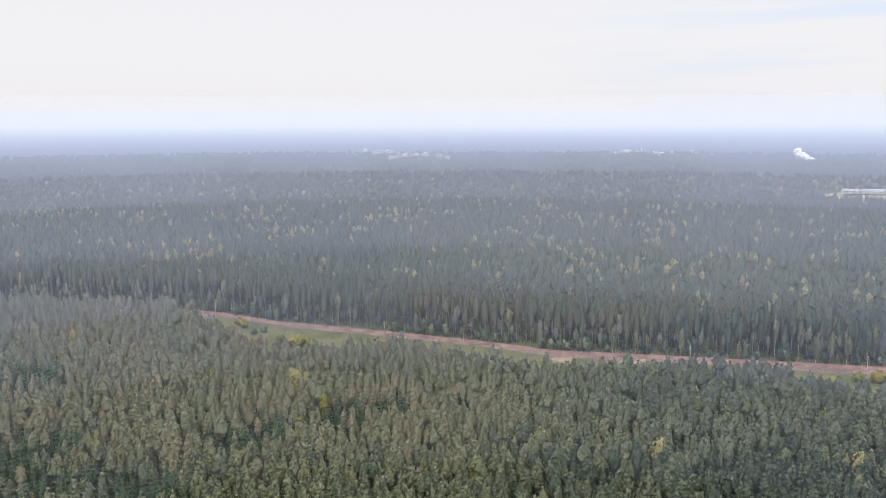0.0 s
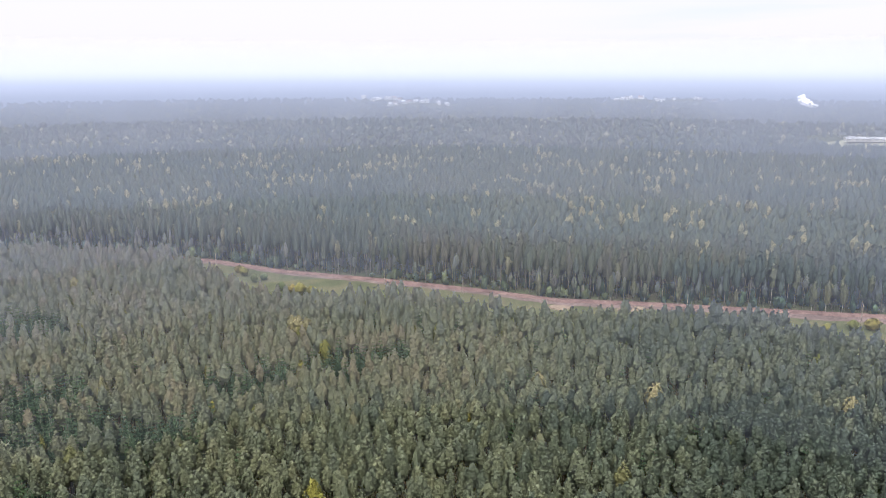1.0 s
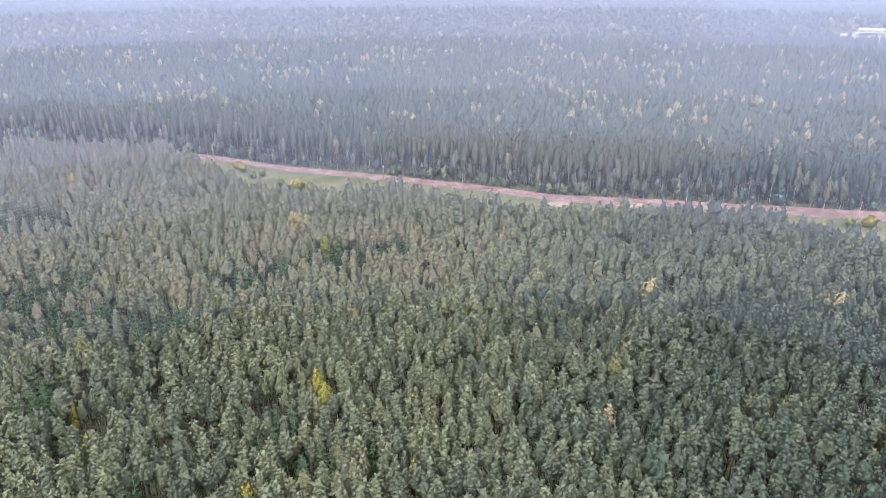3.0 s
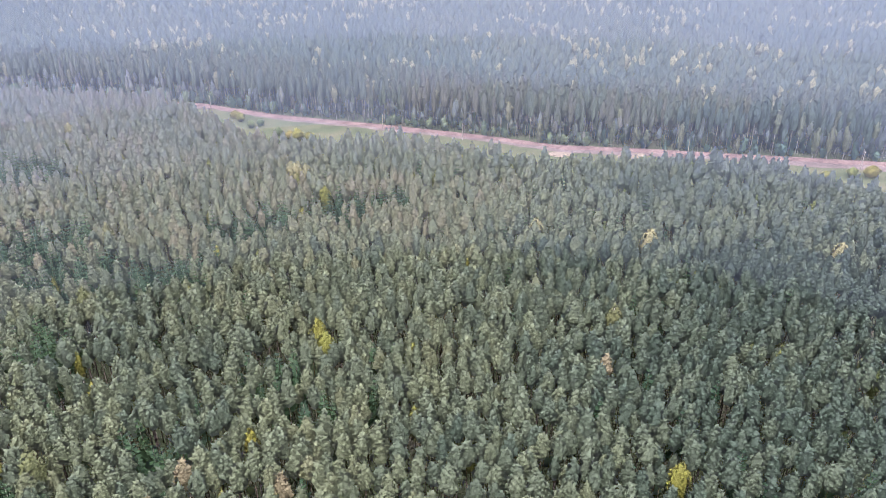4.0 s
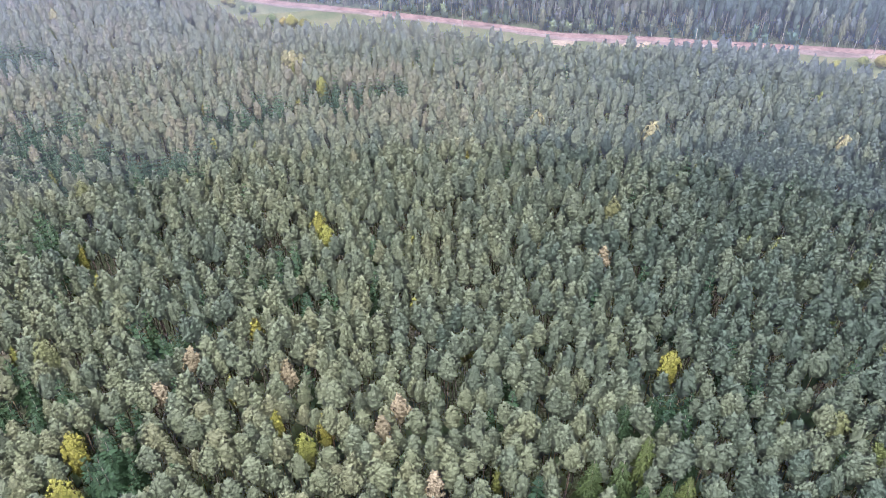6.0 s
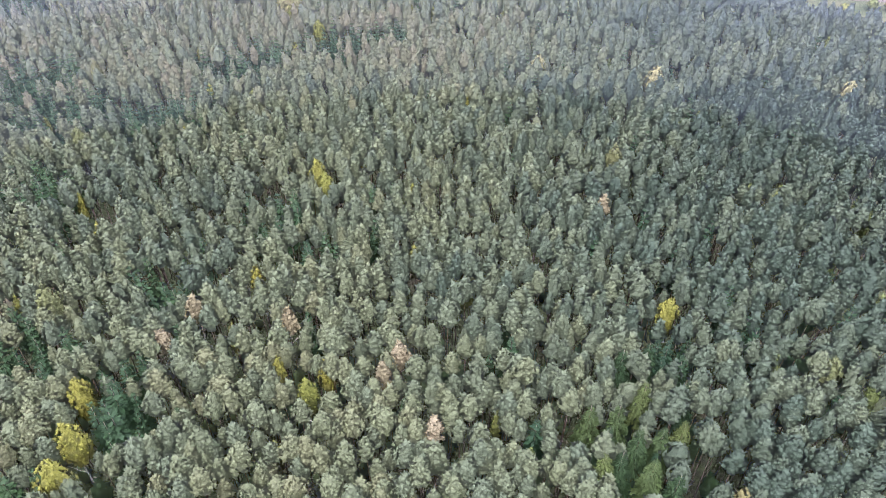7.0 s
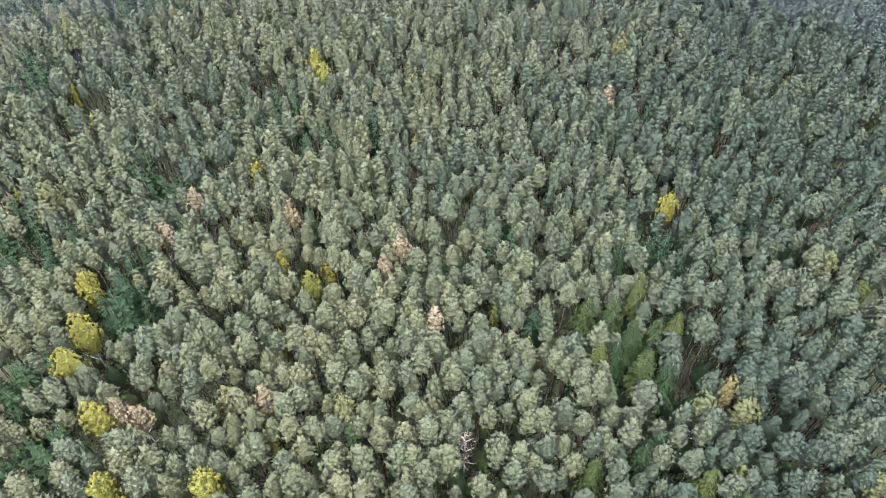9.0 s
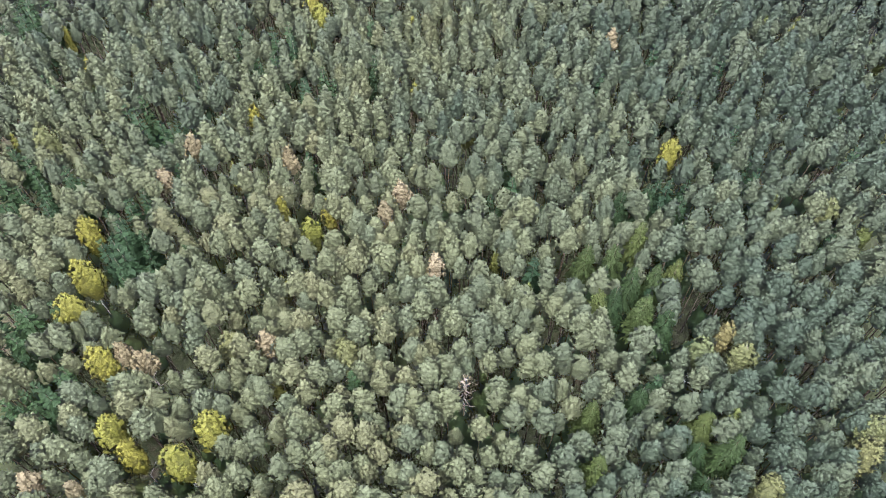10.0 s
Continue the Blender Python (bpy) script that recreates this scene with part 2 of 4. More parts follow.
def outward(k, z0, lift):
    """Directions away from the stem, level low on the crown and steep at its top."""
    axis = k.copy()
    axis[..., :2] = 0
    axis[..., 2] = z0 + lift * (k[..., 2] - z0) - 0.7
    return unit(unit(k - axis) + np.array([0, 0, 0.25]))


def swell(turn, u, phase):
    """Lobes round a crown and up it."""
    return 1 + 0.13 * np.sin(2 * turn + phase[0]) + 0.11 * np.sin(3 * turn + phase[1] + 3 * u) + 0.10 * np.cos(2 * np.pi * 2.7 * u + 2 * np.sin(turn + phase[2]))


def body(rng, bands, sides, z0, hc, radius, curve, rough, phase):
    """The lumpy mass of a crown: quads round the stem from z0 up over hc; curve gives the radius over 0..1."""
    u = np.linspace(0, 1, bands + 1)
    a = np.arange(sides) * 2 * np.pi / sides + rng.random() + rng.normal(0, 0.5 / sides, (bands + 1, sides)) + rng.uniform(0, 6.28 / sides, (bands + 1, 1))
    r = np.array([curve(x) for x in u])[:, None] * radius * swell(a, u[:, None], phase) * (1 + rng.uniform(-rough, rough, (bands + 1, sides)))
    p = np.stack([np.cos(a) * r, np.sin(a) * r, np.broadcast_to((z0 + hc * u)[:, None], r.shape) + rng.uniform(-0.22, 0.22, r.shape) * hc / bands], -1)
    n = np.roll(p, -1, 1)
    k = np.stack([p[:-1], n[:-1], n[1:], p[1:]], 2).reshape(-1, 4, 3)
    return k, outward(k, z0, 0.5)


def puffs(rng, count, fan, z0, hc, radius, curve, size, slim, rise, phase, low=0.22):
    """Bough ends all over a crown: each a rosette of sprays lying outward over the crown, some tips lifted."""
    at = lambda x: np.array([curve(min(1.0, max(0.0, v))) for v in x])
    steps = np.linspace(low, 1, 80)
    wide = at(steps)
    area = np.concatenate([[0], np.cumsum((wide[1:] + wide[:-1]) * np.hypot(np.diff(wide) * radius, np.diff(steps) * hc))])
    u = np.interp((np.arange(count) + rng.random(count)) / count, area / area[-1], steps)
    turn = np.arange(count) * 2.399963 + rng.normal(0, 0.25, count)
    r = radius * at(u) * swell(turn, u, phase)
    grow = radius * (at(u + 0.04) - at(u - 0.04)) / (0.08 * hc)
    top = np.array([0, 0, 1.0])
    ray = np.stack([np.cos(turn), np.sin(turn), 0 * turn], 1)
    face = unit(ray - top * grow[:, None])
    ball = size * rng.uniform(0.75, 1.3, count)
    mid = ray * r[:, None] + top * (z0 + hc * u)[:, None] - face * (size * rng.uniform(0.0, 0.55, count))[:, None]
    e1 = unit(np.cross(face, rng.normal(size=(count, 3))))
    e2 = np.cross(face, e1)
    a = np.arange(2 * fan) * np.pi / fan + rng.normal(0, 0.12, (count, 2 * fan))
    spoke = e1[:, None] * np.cos(a)[..., None] + e2[:, None] * np.sin(a)[..., None]
    point = np.arange(2 * fan) % 2 == 1
    reach = ball[:, None] * np.where(point, 1.25, slim) * rng.uniform(0.75, 1.3, a.shape)
    drop = ball[:, None] * np.where(point, rng.uniform(-0.25, 0.6, a.shape), rng.uniform(0.35, 0.7, a.shape))
    rim = mid[:, None] + spoke * reach[..., None] - face[:, None] * drop[..., None] + top * (rise * point[:, None] * reach[..., None] * 0.4)
    tip = mid + (face * 0.2 + top * 0.1) * ball[:, None]
    k = np.stack([np.stack([tip, rim[:, q], rim[:, q + 1], rim[:, (q + 2) % (2 * fan)]], 1) for q in range(0, 2 * fan, 2)], 1)
    out = unit(face[:, None, None] + 0.35 * spoke[:, 1::2, None] + rng.normal(0, 0.15, (count, fan, 1, 3)) + 0.2 * top + 0 * k)
    return k.reshape(-1, 4, 3), out.reshape(-1, 4, 3)


def pine_shape(seed, bands, sides, count, fan=5, height=17.0, radius=1.6, base=0.66, size=0.46, slim=0.65, point=1.7, rough=0.1, full=0.76):
    """Quads (k x 4 x 3), outward directions and height of a pine: a domed crown of needle brushes."""
    rng = np.random.default_rng(seed)
    z0, hc, phase = height * base, height * (1 - base), rng.uniform(0, 6.28, 3)
    curve = lambda x: max(0.0, 1 - min(1.0, x) ** point) ** 0.62 * (0.45 + 0.55 * min(1.0, 3.2 * x)) + 0.03
    k1, o1 = body(rng, bands, sides, z0, hc * (0.66 + 0.3 * full), radius * full, curve, rough, phase)
    k2, o2 = puffs(rng, count, fan, z0, hc, radius, curve, size, slim, 0.35, phase)
    return np.concatenate([k1, k2]), np.concatenate([o1, o2]), height


def birch_shape(seed, bands, sides, count, fan=5, height=15.0, radius=2.0, base=0.3, size=0.46, slim=0.7, rough=0.1):
    """A rounded, uneven crown of leafy bulges."""
    rng = np.random.default_rng(seed)
    z0, hc, phase = height * base, height * (1 - base), rng.uniform(0, 6.28, 3)
    curve = lambda x: max(0.05, math.sin(math.pi * min(1.0, 0.10 + 0.90 * x))) ** 0.62
    k1, o1 = body(rng, bands, sides, z0, hc * 0.86, radius * 0.66, curve, rough, phase)
    k2, o2 = puffs(rng, count, fan, z0, hc, radius * 0.95, curve, size, slim, 0.1, phase, 0.03)
    return np.concatenate([k1, k2]), np.concatenate([o1, o2]), height


def spruce_shape(seed, whorls, arms, height=18.0, radius=2.2, base=0.15, side=0):
    """A cone of tiers, each a star of drooping branches with hanging side sprays."""
    rng = np.random.default_rng(seed)
    ks, outs = [], []
    up = np.array([0, 0, 1.0])
    for w in range(whorls):
        u = (w + rng.uniform(-0.2, 0.2)) / whorls
        z = height * (base + (0.985 - base) * u)
        r = radius * (1 - u) ** 0.8 + 0.22
        t = 2 * np.pi * (np.arange(arms) + 0.5 * (w % 2)) / arms + rng.normal(0, 0.18, arms)
        rr = (r * rng.uniform(0.7, 1.2, arms))[:, None]
        d = np.stack([np.cos(t), np.sin(t), 0 * t], 1)
        turn = np.stack([-np.sin(t), np.cos(t), 0 * t], 1)
        droop = 0.62 - 0.95 * u
        at = lambda q: d * rr * q + up * (z + 0.10 * rr - droop * rr * q ** 1.5)
        wide = turn * (rr * (1.1 if side else 1.8) / arms)
        quads = [np.stack([at(0.05), at(0.6) + wide - up * 0.1 * rr, at(1.0), at(0.6) - wide - up * 0.1 * rr], 1)]
        for q in (0.45, 0.75)[:side]:
            for s in (-1, 1):
                tip = at(q + 0.22) + turn * s * rr * 0.34 * (1.25 - q) - up * (0.16 + 0.10 * rr)
                quads.append(np.stack([at(q - 0.08), at(q + 0.1) + turn * s * rr * 0.1, tip, at(q + 0.04) + turn * s * rr * 0.22 - up * 0.2 * rr], 1))
        for k in quads:
            ks.append(k)
            outs.append(unit(unit(d * 0.85 + up * 0.6)[:, None, :] + rng.normal(0, 0.25, (arms, 1, 3)) + 0.0 * k))
    return np.concatenate(ks), np.concatenate(outs), height


def crown_mesh(name, shape, mat, tint=0.5):
    k, out, _ = shape
    n = len(k)
    return mesh_of(name, k.reshape(-1, 3), [np.arange(4 * n).reshape(n, 4)], [mat], out.reshape(-1, 3), np.full(4 * n, tint))


def trunk_mesh(name, height, radius, mat, seed, top=0.95, sides=7, limbs=0, limb_from=0.45, limb_len=1.6):
    rng = np.random.default_rng(seed)
    z = np.linspace(0, height * top, 6)
    bend = np.cumsum(rng.normal(0, 0.05, (6, 2)), 0)
    bend -= bend[0]
    path = np.column_stack([bend, z])
    v, q = stem(path, radius * (1 - 0.85 * z / z[-1]) + 0.02, sides)
    vs, qs = [v], [q]
    for i in range(limbs):
        t = limb_from + (0.92 - limb_from) * i / max(1, limbs - 1)
        a, ln = i * 2.4 + rng.normal(0, 0.3), limb_len * (1.15 - t) * rng.uniform(0.7, 1.2) * 1.6
        p0 = np.array([np.interp(t * height, z, path[:, 0]), np.interp(t * height, z, path[:, 1]), t * height])
        d = np.array([math.cos(a), math.sin(a), 0.45])
        lv, lq = stem([p0, p0 + d * ln * 0.5, p0 + d * ln + [0, 0, 0.15 * ln]], [0.07, 0.05, 0.015], 4)
        qs.append(lq + sum(len(x) for x in vs))
        vs.append(lv)
    return mesh_of(name, np.concatenate(vs), [np.concatenate(qs)], [mat], smooth=True)


def part(name, me, parent, label=""):
    ob = new(name, me)
    ob.parent = parent
    return tagged(ob, label) if label else ob


def tree_thing(name, crown, trunk):
    root = new(name)
    part("trunk", trunk, root)
    part("crown", crown, root)
    return root


def woods(name, shapes, where, scale, lean, tint, mats, stem_sides=3, stem_r=0.13, stem_to=0.9):
    """One mesh of many trees: shape i % len(shapes) at each place, turned and scaled."""
    rng = np.random.default_rng(len(where))
    n = len(where)
    spin = rng.uniform(0, 2 * np.pi, n)
    vs, outs, tints, fcount, mat_ids, sv, sq, st = [], [], [], 0, [], [], [], []
    for i, (k, out, height) in enumerate(shapes):
        ids = np.arange(i, n, len(shapes))
        if not len(ids):
            continue
        c, s = np.cos(spin[ids]), np.sin(spin[ids])
        flat, fo = k.reshape(-1, 3), out.reshape(-1, 3)
        for src, dst, grow in ((flat, vs, True), (fo, outs, False)):
            x = src[None, :, 0] * c[:, None] - src[None, :, 1] * s[:, None]
            y = src[None, :, 0] * s[:, None] + src[None, :, 1] * c[:, None]
            z = np.broadcast_to(src[None, :, 2], x.shape)
            p = np.stack([x, y, z], -1)
            if grow:
                w, h = scale[ids, 0][:, None, None], scale[ids, 1][:, None]
                p = np.concatenate([p[..., :2] * w, (p[..., 2] * h)[..., None]], -1)
                p[..., :2] += where[ids][:, None, :] + lean[ids][:, None, :] * p[..., 2:3]
            dst.append(p.reshape(-1, 3).astype(np.float32))
        tints.append(np.repeat(tint[ids], len(flat)))
    v = np.concatenate(vs)
    nk = len(v) // 4
    faces, fm = [np.arange(4 * nk).reshape(nk, 4)], [np.zeros(nk, int)]
    out, tn = np.concatenate(outs), np.concatenate(tints)
    if stem_sides:
        height = np.array([shapes[i % len(shapes)][2] for i in range(n)]) * scale[:, 1] * stem_to
        a = np.arange(stem_sides) * 2 * np.pi / stem_sides
        ring = np.stack([np.cos(a), np.sin(a)], 1) * stem_r
        lo = np.concatenate([where[:, None, :] + ring[None], np.full((n, stem_sides, 1), -0.1)], -1)
        hi = np.concatenate([where[:, None, :] + (lean * height[:, None])[:, None, :] + ring[None] * 0.35, np.broadcast_to(height[:, None, None], (n, stem_sides, 1))], -1)
        sv = np.concatenate([lo, hi], 1).reshape(-1, 3)
        j = np.arange(stem_sides)
        one = np.stack([j, (j + 1) % stem_sides, (j + 1) % stem_sides + stem_sides, j + stem_sides], 1)
        sq = (one[None] + (np.arange(n) * 2 * stem_sides)[:, None, None]).reshape(-1, 4) + len(v)
        v = np.concatenate([v, sv])
        out = np.concatenate([out, np.tile([[0, 0, 1.0]], (len(sv), 1))])
        tn = np.concatenate([tn, np.full(len(sv), 0.5)])
        faces.append(sq)
        fm.append(np.ones(len(sq), int))
    return new(name, mesh_of(name, v, faces, mats, out, tn, np.concatenate(fm)))


# ---------------------------------------------------------------- ground, road and clearing
def sheet(name, xs, ys, height, mat, label, category, kind="structure"):
    gx, gy = np.meshgrid(xs, ys)
    gz = height(gx, gy)
    nx, ny = len(xs), len(ys)
    i = (np.arange(ny - 1)[:, None] * nx + np.arange(nx - 1)[None]).ravel()
    me = mesh_of(name, np.stack([gx, gy, gz], -1).reshape(-1, 3), [np.stack([i, i + 1, i + nx + 1, i + nx], 1)], [mat], smooth=True)
    return tagged(new(name, me), label, category, kind=kind)


far_steps = np.concatenate([-np.geomspace(4900, 420, 12), np.linspace(-400, 400, 81), np.geomspace(420, 4900, 12)])
sheet("ground", far_steps, far_steps + 0.0, lambda x, y: 0.25 * (smooth_noise(x, y, 9.0, 5) - 0.5) - 0.25, FLOOR,
      "dark mossy brown forest floor under the pines", "ground")


def strip(name, line_a, line_b, xs, rows, profile, mat, label, category):
    """A band between two lines of the plan, with a cross profile in metres over 0..1."""
    v = np.linspace(0, 1, rows)
    gx, gv = np.meshgrid(xs, v)
    ya, yb = line_at(line_a, gx), line_at(line_b, gx)
    gy = ya + (yb - ya) * gv
    gy += (smooth_noise(gx, gy, 5.0, 8) - 0.5) * 2.2 * (np.abs(gv - 0.5) * 2) ** 2
    gz = profile(gv) + 0.12 * (smooth_noise(gx, gy, 2.2, 9) - 0.5)
    nx, ny = len(xs), rows
    i = (np.arange(ny - 1)[:, None] * nx + np.arange(nx - 1)[None]).ravel()
    me = mesh_of(name, np.stack([gx, gy, gz], -1).reshape(-1, 3), [np.stack([i, i + 1, i + nx + 1, i + nx], 1)], [mat], smooth=True)
    return tagged(new(name, me), label, category, kind="structure")


xs_road = np.arange(-420, 481, 1.5)
ruts = lambda v: 0.14 - 0.10 * np.exp(-((v - 0.38) / 0.05) ** 2) - 0.10 * np.exp(-((v - 0.62) / 0.05) ** 2)
strip("road", ROAD_NEAR, ROAD_FAR, xs_road, 17, ruts, SOIL, "wide bare reddish dirt road cut through the forest", "road")
strip("bank", [(x, y - 0.5) for x, y in ROAD_FAR], [(x, y + 4.5) for x, y in ROAD_FAR], xs_road, 7, lambda v: 0.1 + 0.9 * np.sin(v * np.pi) ** 0.8, BANK,
      "low bank of dark turned earth along the dirt road", "earth bank")
strip("verge", [(x, y - 34) for x, y in ROAD_NEAR], [(x, y + 0.6) for x, y in ROAD_NEAR], xs_road, 19, lambda v: 0.06 + 0.04 * v, GRASS,
      "olive-green mown meadow strip beside the dirt road", "grass")


def mound(name, x, y, rx, ry, h, seed, mat, label):
    bm = bmesh.new()
    bmesh.ops.create_icosphere(bm, subdivisions=4, radius=1)
    bmesh.ops.delete(bm, geom=[v for v in bm.verts if v.co.z < -0.15], context="VERTS")
    for v in bm.verts:
        q = 1 + 0.35 * noise.noise(v.co * 1.4 + Vector((seed, 0, 0))) + 0.12 * noise.noise(v.co * 4)
        v.co = Vector((v.co.x * rx * q, v.co.y * ry * q, v.co.z * h * (q + 0.2 * noise.noise(v.co * 3))))
    me = bpy.data.meshes.new(name)
    bm.to_mesh(me)
    bm.free()
    me.materials.append(mat)
    for p in me.polygons:
        p.use_smooth = True
    ob = new(name, me)
    ob.location = (x, y, 0.05)
    return tagged(ob, label, "sand heap", "sand heaps beside the road")


mound("sand_heap", 50.5, 290, 5.0, 3.2, 0.5, 1, SAND, "low pale heap of sand beside the dirt road")
mound("sand_heap", 79.5, 287, 4.2, 3.2, 0.5, 2, SAND, "low pale heap of sand beside the dirt road")
mound("sand_heap", 85.5, 289, 2.6, 2.2, 0.5, 3, SAND, "small pale heap of sand beside the dirt road")

# ---------------------------------------------------------------- single trees: places in the plan
YELLOW = [(-54.9, 68.5), (-53.0, 60.2), (-53.4, 54.5), (-20.6, 69.4), (-46.4, 45.9), (-42.7, 36.5), (-39.1, 33.2), (-32.7, 32.0), (-29.9, 36.9), (39.0, 86.4),
          (-26.6, 127.6), (-24.8, 125.2), (-37.6, 210.2)]
CREAM = [(26.9, 182.7), (56.7, 172.5), (106.1, 166.7), (-150.7, 276.1), (-50.1, 230.5), (-52.5, 232), (-47, 229)]
PALE_YELLOW = [(-13.3, 47.8), (-29.3, 49.0), (61.5, 73.5), (-93.0, 177.3), (38.9, 135.6), (-85.3, 144.7), (-68.0, 88.3), (36.0, 47.9), (39.7, 50.6), (41.5, 47.5), (39.7, 28.7), (52.7, 32.9), (55, 36)]
WITHERED = [(-43.5, 47.0), (-40.5, 45.8), (-46.2, 80.4), (-42.7, 87.4), (-25.8, 84.1), (-6.7, 76.8), (-9.2, 72.8), (-24.2, 48.8), (-50.1, 29.3), (-44.5, 28.6), (33.5, 118.0), (-1.1, 61.8)]
ROADSIDE = [(43.3, 303.3), (74.7, 298.2), (84.4, 296.8), (89.2, 296.0), (103.2, 293.0), (156.8, 283.6), (162.3, 282.4), (168.6, 281.5), (126.4, 288.8)]
DEAD = [(3.1, 42.7)]
SPRUCES = [(23.9, 60.8), (27.8, 59.2), (24.9, 56.3), (22.3, 55.3), (31.9, 52.9), (31.7, 60.3), (26.3, 41.2), (33.9, 37.3), (32.0, 33.6), (36.2, 33.6), (26.1, 64.4), (19.4, 38.8),
           (28.5, 74.6), (19.1, 31.4), (31.7, 29.3), (34.8, 61.3), (33.5, 77.1), (29.2, 55.0), (22.0, 64.5), (30.6, 68.0), (36.8, 68.5)]
GAPS = [(21.1, 63.1, 4.2), (37.7, 54.5, 4.0), (31.8, 51.0, 4.2), (17.7, 86.2, 3.2), (27.3, 65.0, 3.0), (40.0, 87.6, 4.0), (17.3, 37.2, 2.8), (4.0, 39.6, 2.8), (7.9, 44.7, 2.4), (42.3, 44.3, 2.8), (46.8, 44.4, 3.0), (64.1, 82.0, 3.6), (-23.7, 72.9, 2.8),
        (-67.1, 76.7, 3.0), (-48.0, 54.0, 2.6), (0.7, 81.9, 2.4), (-36, 33.5, 3.0), (-29, 34, 2.2), (-37, 124, 4), (-23.6, 104, 3.5), (-51, 98, 4), (-72, 118, 5), (-30, 128, 3)]
SPRUCE_STANDS = [(-96, 159, 13), (-71, 159, 11), (-56, 189, 13), (-32, 201, 10), (-16, 209, 7), (-112, 176, 14), (-88, 124, 10), (-35, 116, 7), (-24, 103, 5), (-51, 97, 6), (-50, 65, 6), (-50, 73, 5), (-67, 78, 7),
                 (-53, 41, 5), (-61, 53, 6), (37, 78, 5), (-150, 230, 18)]

rng = np.random.default_rng(11)


def scatter(x0, x1, y0, y1, step, jitter=0.36):
    gx, gy = np.meshgrid(np.arange(x0, x1, step), np.arange(y0, y1, step * 0.9))
    gx = gx + (np.arange(gx.shape[0])[:, None] % 2) * step / 2
    p = np.stack([gx, gy], -1).reshape(-1, 2)
    return p + rng.uniform(-jitter, jitter, p.shape) * step


def in_view(p, margin, widen=0.645):
    return np.abs(p[:, 0]) < widen * np.hypot(p[:, 1], 84) + margin


singles = np.array(YELLOW + CREAM + PALE_YELLOW + WITHERED + DEAD + SPRUCES)


def clear_of(p, pts, dist):
    keep = np.ones(len(p), bool)
    for q in pts:
        keep &= np.hypot(p[:, 0] - q[0], p[:, 1] - q[1]) > (q[2] if len(q) > 2 else dist)
    return keep


near = scatter(-330, 330, 8, 400, 2.8, 0.42)
near = near[in_view(near, 8) & (near[:, 1] < line_at(NEAR_EDGE, near[:, 0]) + (smooth_noise(near[:, 0], near[:, 1], 9, 3) - 0.5) * 6)]
near = near[clear_of(near, singles, 2.1) & clear_of(near, YELLOW, 2.9) & clear_of(near, [(x, y, 0.8 * r) for x, y, r in GAPS], 2.0)]
near = near[rng.random(len(near)) > 0.04]
stand = np.zeros(len(near))
for x, y, r in SPRUCE_STANDS:
    stand = np.maximum(stand, 1 - np.hypot(near[:, 0] - x, near[:, 1] - y) / r)
is_spruce = (rng.random(len(near)) < np.where(stand > 0, 0.8, 0.03))
is_yellow = ~is_spruce & (rng.random(len(near)) < 0.012 + 0.02 * (near[:, 1] > 225))
is_pine = ~is_spruce & ~is_yellow


def traits(p, seed, wide=(0.78, 1.25), tall=(0.85, 1.12), tilt=0.015):
    r = np.random.default_rng(seed)
    size = r.uniform(0, 1, len(p))
    return (np.stack([wide[0] + (wide[1] - wide[0]) * (0.6 * size + 0.4 * r.random(len(p))), tall[0] + (tall[1] - tall[0]) * size], 1),
            r.normal(0, tilt, (len(p), 2)))


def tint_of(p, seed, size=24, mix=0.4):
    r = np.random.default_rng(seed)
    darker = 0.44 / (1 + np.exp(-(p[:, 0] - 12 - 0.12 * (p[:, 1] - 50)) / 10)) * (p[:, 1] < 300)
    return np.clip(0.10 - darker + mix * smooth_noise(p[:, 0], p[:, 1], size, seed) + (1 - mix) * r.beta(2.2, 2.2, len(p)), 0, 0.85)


# the pines in front, each a thing of its own
pines = near[is_pine]
pines = pines[np.argsort(pines[:, 1] + 0.18 * np.abs(pines[:, 0]))]
own, rest = pines[:300], pines[300:]
PINE_NEAR = [pine_shape(40 + i, 4, 6, 52, 5, height=16.0 + 0.8 * (i % 3), radius=1.58 + 0.13 * (i % 4), base=0.67 + 0.02 * (i % 3), size=0.47, slim=0.65, point=1.4 + 0.2 * (i % 4), full=0.68) for i in range(8)]
pine_labels = ["grey-green pine with a rounded crown in the dense stand", "olive-green pine with a tufted crown in the dense stand", "blue-green slender pine in the dense stand"]
models = []
for i, s in enumerate(PINE_NEAR):
    tone = (0.25, 0.45, 0.6, 0.4, 0.10, 0.55, 0.35, 0.75)[i]
    models.append((crown_mesh("pine_crown", s, PINE, tone), trunk_mesh("pine_trunk", s[2], 0.15, PINE_BARK, i, limbs=7),
                   pine_labels[2 if tone < 0.3 else 1 if tone > 0.5 else 0]))
size, lean = traits(own, 5)
tones = np.array([0.25, 0.45, 0.6, 0.4, 0.15, 0.55, 0.35, 0.75])
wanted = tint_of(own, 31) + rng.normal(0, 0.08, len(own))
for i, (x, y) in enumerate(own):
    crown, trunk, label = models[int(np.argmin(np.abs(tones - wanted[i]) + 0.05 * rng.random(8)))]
    t = tree_thing("pine_tree", crown, trunk)
    t.matrix_basis = pose(x, y, -0.2, math.degrees(lean[i, 1]), math.degrees(lean[i, 0]), rng.uniform(0, 360)) @ Matrix.Diagonal((size[i, 0], size[i, 0], size[i, 1], 1))
    tagged(t, label, "pine tree", "pines of the dense stand")

